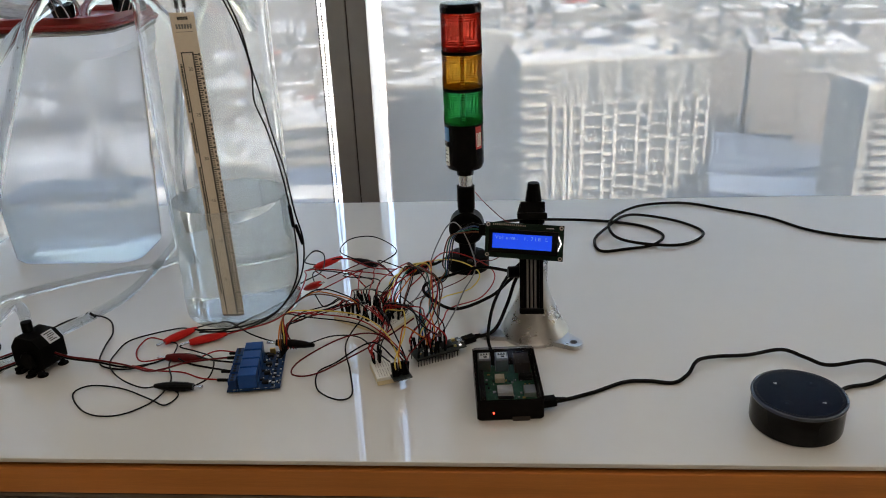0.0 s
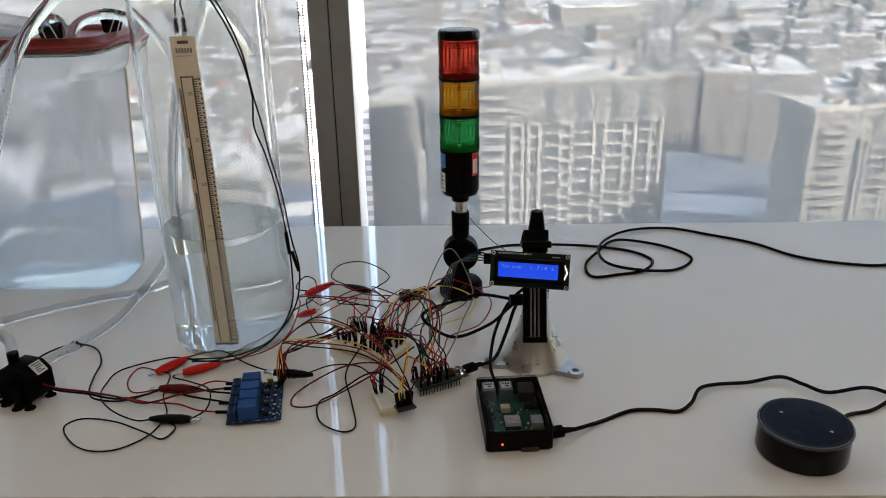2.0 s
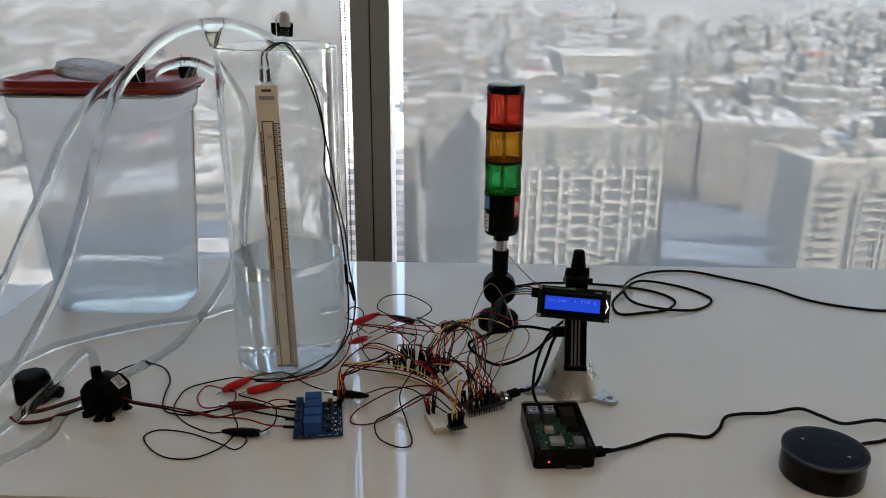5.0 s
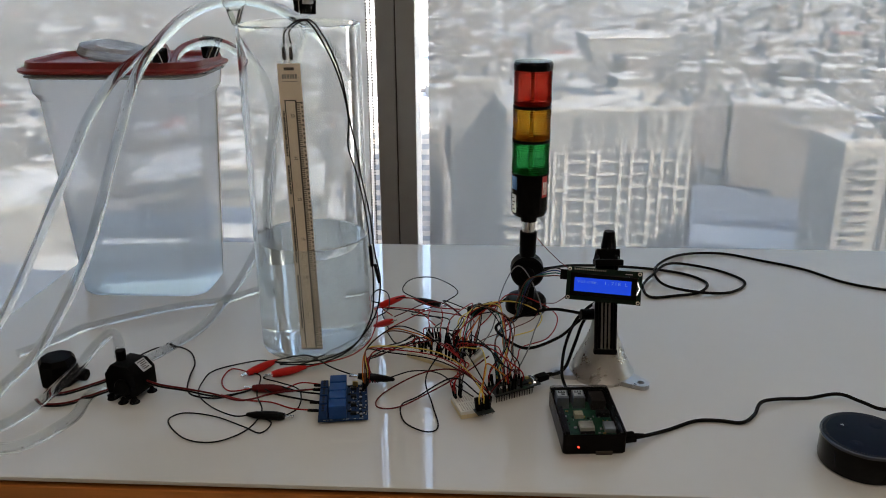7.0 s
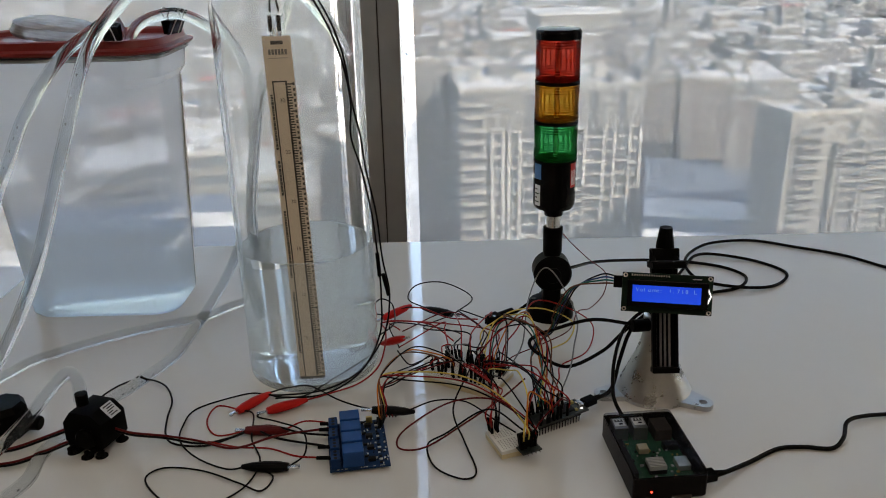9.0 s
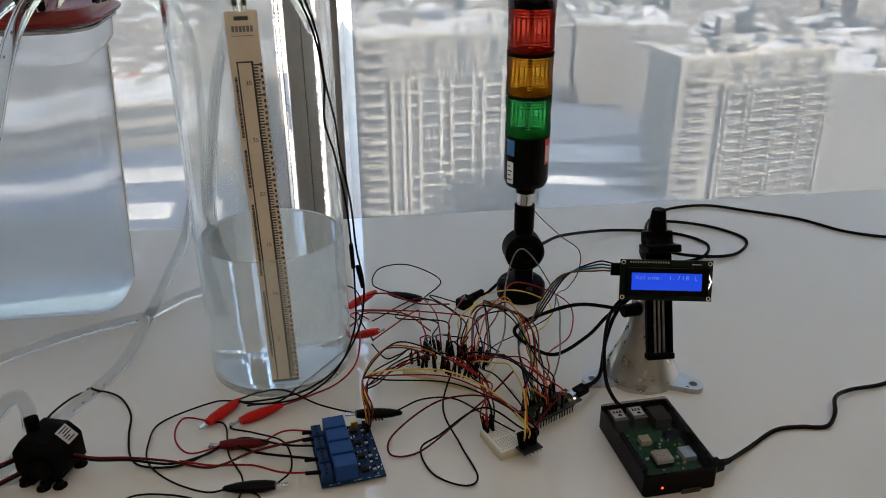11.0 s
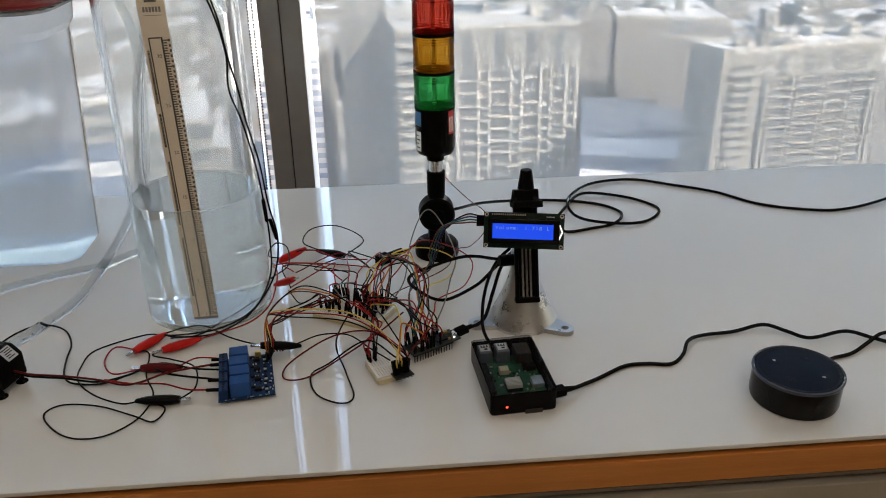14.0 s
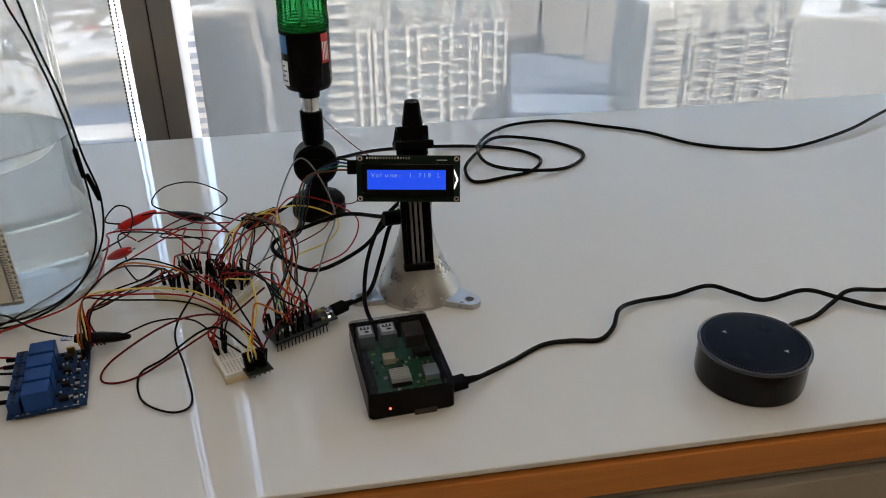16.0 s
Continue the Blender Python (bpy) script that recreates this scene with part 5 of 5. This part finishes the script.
wire([(-0.178, 0.947, 0.018), (-0.165, 0.93, 0.010), (-0.152, 0.925, 0.016), (-0.138, 0.922, 0.024), (-0.128, 0.915, 0.014)], "w_black", 0.00080, L1)

# level-tape leads down the outside of the cylinder
for s, key in ((0.0, "w_black"), (0.0045, "w_black")):
    wire([(-0.2735 + s * 1.7, 0.8932, 0.388), (-0.270 + s, 0.892, 0.403), (-0.249 + s, 0.896, 0.413), (-0.229 + s, 0.890, 0.388), (-0.214 + s * 0.6, 0.893, 0.349), (-0.208 + s * 0.2, 0.902, 0.306), (-0.210 + s * 2, 0.905, 0.271), (-0.203 + s, 0.915, 0.236), (-0.196 + s, 0.925, 0.186), (-0.193 + s, 0.935, 0.134), (-0.192 + s * 2, 0.94, 0.089), (-0.195 + s, 0.932, 0.046), (-0.215, 0.905 + s, 0.016), (-0.250, 0.875 + s * 2, 0.008), (-0.290 - s, 0.87 + s, 0.008), (-0.313, 0.881, 0.006)], key, 0.0010, "thin black lead of the level tape")
for p, q in (((-0.1935, 0.934, 0.140), (-0.1925, 0.938, 0.112)), ((-0.1885, 0.934, 0.116), (-0.184, 0.94, 0.089))):
    tagged(solid("lead_connector", cyl(B(), p, q, 0.0022, seg=10, bevel=0.0004), M["black"], "slim black in-line lead connector", "connector"))

# pump lead pair to the relay board
for dz, key in ((0.0, "w_black"), (0.0026, "w_maroon")):
    wire([(-0.437, 0.800, 0.018 + dz), (-0.420, 0.798, 0.014 + dz), (-0.393, 0.804, 0.006 + dz), (-0.358, 0.797, 0.004 + dz), (-0.330, 0.806 - dz * 8, 0.004 + dz), (-0.312, 0.816 - dz * 12, 0.006 + dz), (-0.285, 0.797, 0.008 + dz), (-0.2335, 0.779 + dz * 12, 0.010)], key, 0.00115, "black and dark red pump lead")
    wire([(-0.474, 0.806, 0.020 + dz), (-0.502, 0.799, 0.012 + dz), (-0.530, 0.790, 0.006 + dz), (-0.556, 0.786, 0.004 + dz), (-0.549, 0.770, 0.003 + dz), (-0.519, 0.773, 0.003 + dz), (-0.480, 0.792, 0.010 + dz)], key, 0.00115, "black and dark red lead looped beside the pump")
wire([(-0.478, 0.835, 0.010), (-0.480, 0.865, 0.012), (-0.473, 0.893, 0.010), (-0.463, 0.918, 0.004), (-0.446, 0.920, 0.003), (-0.425, 0.906, 0.003), (-0.409, 0.876, 0.003), (-0.404, 0.844, 0.003), (-0.396, 0.813, 0.003), (-0.382, 0.798, 0.003), (-0.352, 0.795, 0.003), (-0.325, 0.81, 0.004), (-0.300, 0.822, 0.006), (-0.262, 0.802, 0.010), (-0.2335, 0.797, 0.010)], "w_black", 0.00105, "black pump lead on the table")
wire([(-0.2335, 0.762, 0.010), (-0.262, 0.768, 0.008), (-0.290, 0.785, 0.005), (-0.322, 0.790, 0.004), (-0.352, 0.800, 0.004)], "w_red", 0.00095, L2)

# dark sleeves where leads enter the screw terminals
for x, y in ((-0.245, 0.817), (-0.2445, 0.807), (-0.242, 0.779), (-0.241, 0.762)):
    solid("lead_sleeve", cyl(B(), (x - 0.002, y, 0.0098), (x + 0.0115, y - 0.0005, 0.0100), 0.0018, seg=10, bevel=0.0003), M["black"], "short black sleeve on a relay lead", "sleeve", group="relay lead sleeves")

def on_board(u, v):
    return (pose(-0.100, 0.914, 0.0088, 0, 0, -31) @ Vector((u * 0.037, v * 0.022, 0.0)))[:]


# heavy cables
CAB = "round black power cable"
wire([(0.104, 0.7275, 0.0095), (0.113, 0.731, 0.007), (0.146, 0.753, 0.0022), (0.179, 0.772, 0.0022), (0.204, 0.774, 0.0022), (0.228, 0.771, 0.0022), (0.245, 0.785, 0.004), (0.259, 0.808, 0.006), (0.282, 0.82, 0.004), (0.316, 0.825, 0.003), (0.352, 0.831, 0.006), (0.371, 0.815, 0.006), (0.39, 0.799, 0.006), (0.432, 0.805, 0.008), (0.457, 0.791, 0.006), (0.492, 0.771, 0.003), (0.56, 0.75, 0.0022), (0.70, 0.76, 0.0022)], "rubber", 0.0021, CAB + " to the small computer", "cable", "cable")
plug = thing("usb_plug", "black micro USB plug in the computer case", "plug", pose(0.0985, 0.7255, 0.0095, 0, 0, 14))
part("shell", box(B(), (0.000, 0, 0), (0.016, 0.0115, 0.0075), 0.0012), M["black"], plug)
part("relief", cyl(B(), (0.008, 0, 0), (0.018, 0.001, -0.001), 0.0034, 0.0024, seg=10), M["rubber"], plug)
wire([(0.3605, 0.7325, 0.010), (0.372, 0.743, 0.006), (0.396, 0.763, 0.0024), (0.422, 0.771, 0.0022), (0.447, 0.785, 0.005), (0.471, 0.796, 0.009), (0.511, 0.798, 0.004), (0.60, 0.79, 0.0022), (0.75, 0.80, 0.0022)], "rubber", 0.0021, CAB + " behind the speaker puck", "cable", "cable")
wire([(0.012, 1.075, 0.055), (0.04, 1.10, 0.050), (0.085, 1.165, 0.030), (0.168, 1.225, 0.006), (0.231, 1.221, 0.0025), (0.271, 1.199, 0.0025), (0.288, 1.166, 0.0025), (0.268, 1.132, 0.0025), (0.23, 1.118, 0.0025), (0.192, 1.112, 0.0025), (0.188, 1.150, 0.0045), (0.212, 1.195, 0.006), (0.240, 1.238, 0.006), (0.272, 1.245, 0.0045), (0.323, 1.22, 0.0025), (0.347, 1.174, 0.0025), (0.312, 1.133, 0.0025), (0.259, 1.125, 0.0065), (0.220, 1.150, 0.0065), (0.213, 1.195, 0.009), (0.236, 1.25, 0.006), (0.28, 1.292, 0.004), (0.345, 1.303, 0.0025), (0.40, 1.272, 0.0025), (0.456, 1.234, 0.0025), (0.50, 1.18, 0.0025), (0.56, 1.150, 0.0025), (0.621, 1.145, 0.0025), (0.72, 1.18, 0.006), (0.90, 1.27, 0.012), (1.2, 1.32, 0.0025)], "rubber", 0.0022, CAB + " coiled behind the vise", "cable", "cable")
wire([(0.012, 0.8380, 0.0125), (0.022, 0.847, 0.012), (0.045, 0.872, 0.008), (0.060, 0.905, 0.024), (0.070, 0.912, 0.052), (0.083, 0.908, 0.074), (0.092, 0.897, 0.085)], "rubber", 0.0021, "black USB cable from the microcontroller", "cable", "cable")
pl2 = thing("usb_plug", "black micro USB plug on the microcontroller", "plug", pose(0.017, 0.8435, 0.0125, 0, 0, 34))
part("shell", box(B(), (0.0, 0, 0), (0.015, 0.0105, 0.0070), 0.0012), M["black"], pl2)
part("relief", cyl(B(), (0.007, 0, 0), (0.015, 0, 0), 0.0032, 0.0024, seg=10), M["rubber"], pl2)
wire([(0.046, 0.800, 0.018), (0.041, 0.812, 0.020), (0.039, 0.835, 0.026), (0.045, 0.865, 0.045), (0.060, 0.898, 0.062), (0.078, 0.906, 0.078), (0.090, 0.900, 0.086)], "rubber", 0.0019, "black cable into the computer case", "cable", "cable")
wire([(0.062, 0.871, 0.083), (0.03, 0.905, 0.072), (-0.005, 0.915, 0.058), (-0.035, 0.905, 0.050), (-0.030, 0.885, 0.045), (0.0, 0.882, 0.030), (0.040, 0.905, 0.034), (0.062, 0.914, 0.050), (0.080, 0.910, 0.070), (0.091, 0.899, 0.084)], "rubber", 0.0019, "black lead looped through the jumpers", "cable", "cable")
wire([(0.035, 1.137, 0.030), (0.0, 1.098, 0.016), (-0.031, 1.064, 0.009), (-0.042, 1.055, 0.008)], "rubber", 0.0019, "black lead to a barrel connector", "cable", "cable")
brl = thing("barrel_connector", "black barrel plug with a screw terminal", "connector", pose(-0.058, 1.050, 0.0065, 0, 0, 41))
part("barrel", cyl(B(), (0.0, 0, 0), (0.024, 0, 0.001), 0.0056, 0.0038, seg=14, bevel=0.0006), M["black"], brl)
part("terminal", box(B(), (-0.009, 0, 0), (0.018, 0.013, 0.0115), 0.0008), M["black"], brl)
for s in (-1, 1):
    part("screw", cyl(B(), (-0.011, s * 0.003, 0.0052), (-0.011, s * 0.003, 0.0063), 0.0021, seg=10), M["steel"], brl)
wire([(0.014, 1.066, 0.116), (0.028, 1.060, 0.100), (0.050, 1.052, 0.080), (0.070, 1.045, 0.064), (0.066, 1.030, 0.045), (0.045, 1.0, 0.040), (0.025, 0.970, 0.050), (0.010, 0.935, 0.045), (-0.020, 0.925, 0.034), (-0.055, 0.920, 0.020), on_board(0.95, 0.3)], "w_maroon", 0.0006, "thin dark lead from the tower into the jumper wires", per=10)


# ---- jumper wires ----
JG = "jumper wires"
LBL = {"w_black": "black", "w_red": "red", "w_orange": "orange", "w_yellow": "yellow", "w_green": "green", "w_blue": "dark blue", "w_white": "white", "w_brown": "brown", "w_grey": "grey", "w_maroon": "dark red"}


def jumper(a, b, key, rise, rg, mids=(), plug_a=True, plug_b=True):
    a, b = Vector(a), Vector(b)
    pl = 0.0135
    ta = (Vector((rg.uniform(-0.22, 0.22), rg.uniform(-0.22, 0.22), 1))).normalized()
    tb_ = (Vector((rg.uniform(-0.22, 0.22), rg.uniform(-0.22, 0.22), 1))).normalized()
    pts = [a + ta * 0.004, a + ta * (pl + 0.006)]
    if mids:
        pts += [Vector(m_) for m_ in mids]
    else:
        side = (b - a).cross(Vector((0, 0, 1))).normalized() * rg.uniform(-0.022, 0.022)
        for f in (0.28, 0.55, 0.8):
            pts.append(a.lerp(b, f) + side * math.sin(f * math.pi) + Vector((rg.uniform(-0.005, 0.005), rg.uniform(-0.005, 0.005), rise * math.sin(math.pi * (0.15 + 0.75 * f)) + rg.uniform(-0.004, 0.004))))
    pts += [b + tb_ * (pl + 0.006), b + tb_ * 0.004] if plug_b else [b]
    w = wire(pts, key, 0.00078, LBL[key] + " jumper wire with black plugs", "jumper_wire", "jumper wire", JG, 7)
    for p, t_, on in ((a, ta, plug_a), (b, tb_, plug_b)):
        if on:
            part("plug", box(B(), (0, 0, pl / 2), (0.0025, 0.0025, pl), 0.0002, m=Matrix.Translation(p) @ t_.to_track_quat("Z", "Y").to_matrix().to_4x4()), M["black"], w)
    return w


rg = random.Random(21)


def on_nano(k, s):
    return (pose(-0.0165, 0.826, 0.0113, 0, 0, 29) @ Vector((-0.027 + k * 0.0050, s * 0.0095, 0.0)))[:]


def on_strip(k, s):
    return (pose(-0.0705, 0.7885, 0.0088, 0, 0, 20) @ Vector((s * 0.008, 0.0165 - k * 0.0026, 0.0)))[:]


def near(p, r):
    return (p[0] + rg.uniform(-r, r), p[1] + rg.uniform(-r, r), p[2] + rg.uniform(-r, r) * 0.5)


HUB, ARCH = (-0.022, 0.866, 0.036), (-0.045, 0.945, 0.058)
# bundle from the microcontroller over an arch to the far row of the board
for k, key in enumerate(("w_red", "w_black", "w_yellow", "w_green", "w_red", "w_orange", "w_black", "w_brown", "w_black")):
    jumper(on_nano(k, 1), on_board(0.15 + 0.10 * k, 0.55 + 0.25 * (k % 2)), key, 0.05, rg, [near(HUB, 0.007), near((-0.026, 0.905, 0.052), 0.010), near(ARCH, 0.014), near((-0.062, 0.950, 0.042), 0.010)])
# shorter loops from its near row
for k, key in enumerate(("w_black", "w_black", "w_red", "w_black", "w_red")):
    jumper(on_nano(k * 1.6, -1), on_board(0.55 + 0.1 * k, -0.1 - 0.15 * k), key, 0.05, rg, [near((-0.030, 0.835, 0.040), 0.008), near((-0.048, 0.868, 0.040), 0.010)])
# plugs on the narrow board, low arcs to the near edge of the large one
for k, key in enumerate(("w_red", "w_red", "w_red", "w_black", "w_black", "w_black")):
    jumper(on_strip(k % 3, -1 + 0.7 * (k // 3)), on_board(0.10 + 0.13 * k, -0.85), key, 0.03, rg, [near((-0.075, 0.845, 0.026), 0.006), near((-0.082, 0.862, 0.028), 0.006)])
# leads from the near left edge that run towards the relay board and the clips
for k, key in enumerate(("w_black", "w_red", "w_black", "w_maroon", "w_black")):
    jumper(on_board(-0.95 + 0.22 * k, -0.75), (-0.186 + 0.003 * k, 0.826, 0.010), key, 0.03, rg, [near((-0.150, 0.905, 0.020), 0.006), near((-0.178, 0.880 - 0.006 * k, 0.026), 0.005), near((-0.188, 0.850, 0.024), 0.003)], plug_b=False)
# loops from the far left row to the clips and the barrel connector
for k, (key, end) in enumerate((("w_red", (-0.176, 0.955, 0.018)), ("w_black", (-0.176, 0.953, 0.018)), ("w_red", (-0.112, 1.052, 0.010)), ("w_black", (-0.113, 1.053, 0.010)), ("w_red", (-0.070, 1.040, 0.010)), ("w_black", (-0.072, 1.036, 0.010)), ("w_maroon", (-0.175, 1.005, 0.012)), ("w_red", (-0.178, 1.012, 0.010)))):
    side = -0.030 if k % 2 else 0.012
    jumper(on_board(-0.85 + 0.20 * k, 0.60 + 0.15 * (k % 2)), end, key, 0.03, rg, [near((-0.118 + 0.006 * k, 0.965, 0.030), 0.008), near(((end[0] - 0.11) / 2 + side, 0.99 + 0.004 * k, 0.026), 0.014)], plug_b=False)
# short links on the board
for k in range(9):
    u = -0.9 + 0.2 * k
    jumper(on_board(u, rg.uniform(0.4, 0.9)), on_board(u + rg.uniform(0.15, 0.5), rg.uniform(-0.8, 0.3)), ("w_black", "w_red", "w_black", "w_grey", "w_black", "w_maroon", "w_black", "w_red", "w_black")[k], rg.uniform(0.012, 0.030), rg)
# relay control bundle
for k, key in enumerate(("w_brown", "w_orange", "w_black", "w_yellow", "w_red", "w_black")):
    a = (-0.188 + 0.0005 * k, 0.815 + 0.0026 * k, 0.0075)
    if k < 3:
        b = on_board(-0.6 + 0.4 * k, -0.9)
        jumper(a, b, key, 0.05, rg, [(-0.19, 0.85, 0.04), (-0.172 + 0.006 * k, 0.885, 0.046 + 0.004 * k), (-0.150 + 0.01 * k, 0.90, 0.040)])
    else:
        b = (-0.050 + 0.003 * (k - 3), 0.772, 0.012)
        jumper(a, b, key, 0.05, rg, [(-0.19, 0.85, 0.04), (-0.165, 0.885 - 0.008 * k, 0.040), (-0.110, 0.865 - 0.010 * (k - 3), 0.032), (-0.072, 0.82 - 0.006 * (k - 3), 0.034)])
# sensor leads
for k, key in enumerate(("w_yellow", "w_orange", "w_black", "w_maroon")):
    jumper((-0.055 + 0.0035 * k, 0.769 + 0.0015 * k, 0.012), on_nano(1 + k, -1) if k % 2 else on_board(0.9, -0.6), key, 0.04, rg)
wire([(-0.048, 0.772, 0.028), (-0.075, 0.81, 0.036), (-0.12, 0.835, 0.020), (-0.165, 0.81, 0.006), (-0.170, 0.785, 0.003), (-0.145, 0.785, 0.003), (-0.105, 0.815, 0.010), (-0.07, 0.84, 0.020), (-0.045, 0.86, 0.03)], "w_maroon", 0.0009, "dark red jumper looped on the table", "jumper_wire", "jumper wire", JG)
wire([(-0.055, 0.772, 0.028), (-0.085, 0.805, 0.030), (-0.125, 0.80, 0.008), (-0.143, 0.790, 0.002), (-0.136, 0.756, 0.002), (-0.112, 0.738, 0.002), (-0.099, 0.748, 0.002), (-0.108, 0.79, 0.004), (-0.118, 0.83, 0.016), (-0.10, 0.88, 0.03)], "w_black", 0.0009, "black jumper looped on the table", "jumper_wire", "jumper wire", JG)
# display leads
for k, key in enumerate(("w_black", "w_blue", "w_green", "w_brown")):
    wire([(0.0345, 0.8345 + 0.001 * k, 0.1515 - 0.003 * k), (0.022, 0.842, 0.150 - 0.003 * k), (0.004 - 0.002 * k, 0.868, 0.125), (-0.004 - 0.003 * k, 0.90, 0.080), (-0.012, 0.915, 0.052 + 0.003 * k), (-0.030, 0.905 - 0.004 * k, 0.046), (-0.038, 0.868, 0.040), on_nano(2 + k, 1)], key, 0.0008, "thin dark lead of the display", "jumper_wire", "jumper wire", JG)
# loops towards the tower foot
wire([on_board(0.8, 0.8), (-0.060, 0.93, 0.030), (-0.045, 0.95, 0.040), (-0.020, 1.00, 0.050), (0.020, 1.015, 0.034), (0.045, 0.985, 0.026), (0.030, 0.93, 0.022), (-0.005, 0.885, 0.030), (-0.012, 0.855, 0.030), on_nano(4, 1)], "w_red", 0.0008, "red jumper looping near the tower foot", "jumper_wire", "jumper wire", JG)
wire([on_board(0.4, 0.9), (-0.085, 0.960, 0.028), (-0.065, 0.985, 0.034), (-0.040, 1.015, 0.032), (-0.005, 1.02, 0.030), (0.025, 1.00, 0.022), (0.015, 0.970, 0.014), (-0.015, 0.930, 0.022), (-0.022, 0.880, 0.034), on_nano(2, 1)], "w_yellow", 0.0008, "yellow jumper looping near the tower foot", "jumper_wire", "jumper wire", JG)
wire([on_board(1.0, 0.4), (-0.052, 0.905, 0.026), (-0.040, 0.93, 0.036), (-0.030, 0.98, 0.060), (-0.012, 1.01, 0.085), (0.004, 1.005, 0.080), (0.022, 0.96, 0.050), (0.010, 0.90, 0.044), (0.0, 0.865, 0.034), on_nano(6, 1)], "w_grey", 0.0008, "grey jumper arching before the tower", "jumper_wire", "jumper wire", JG)
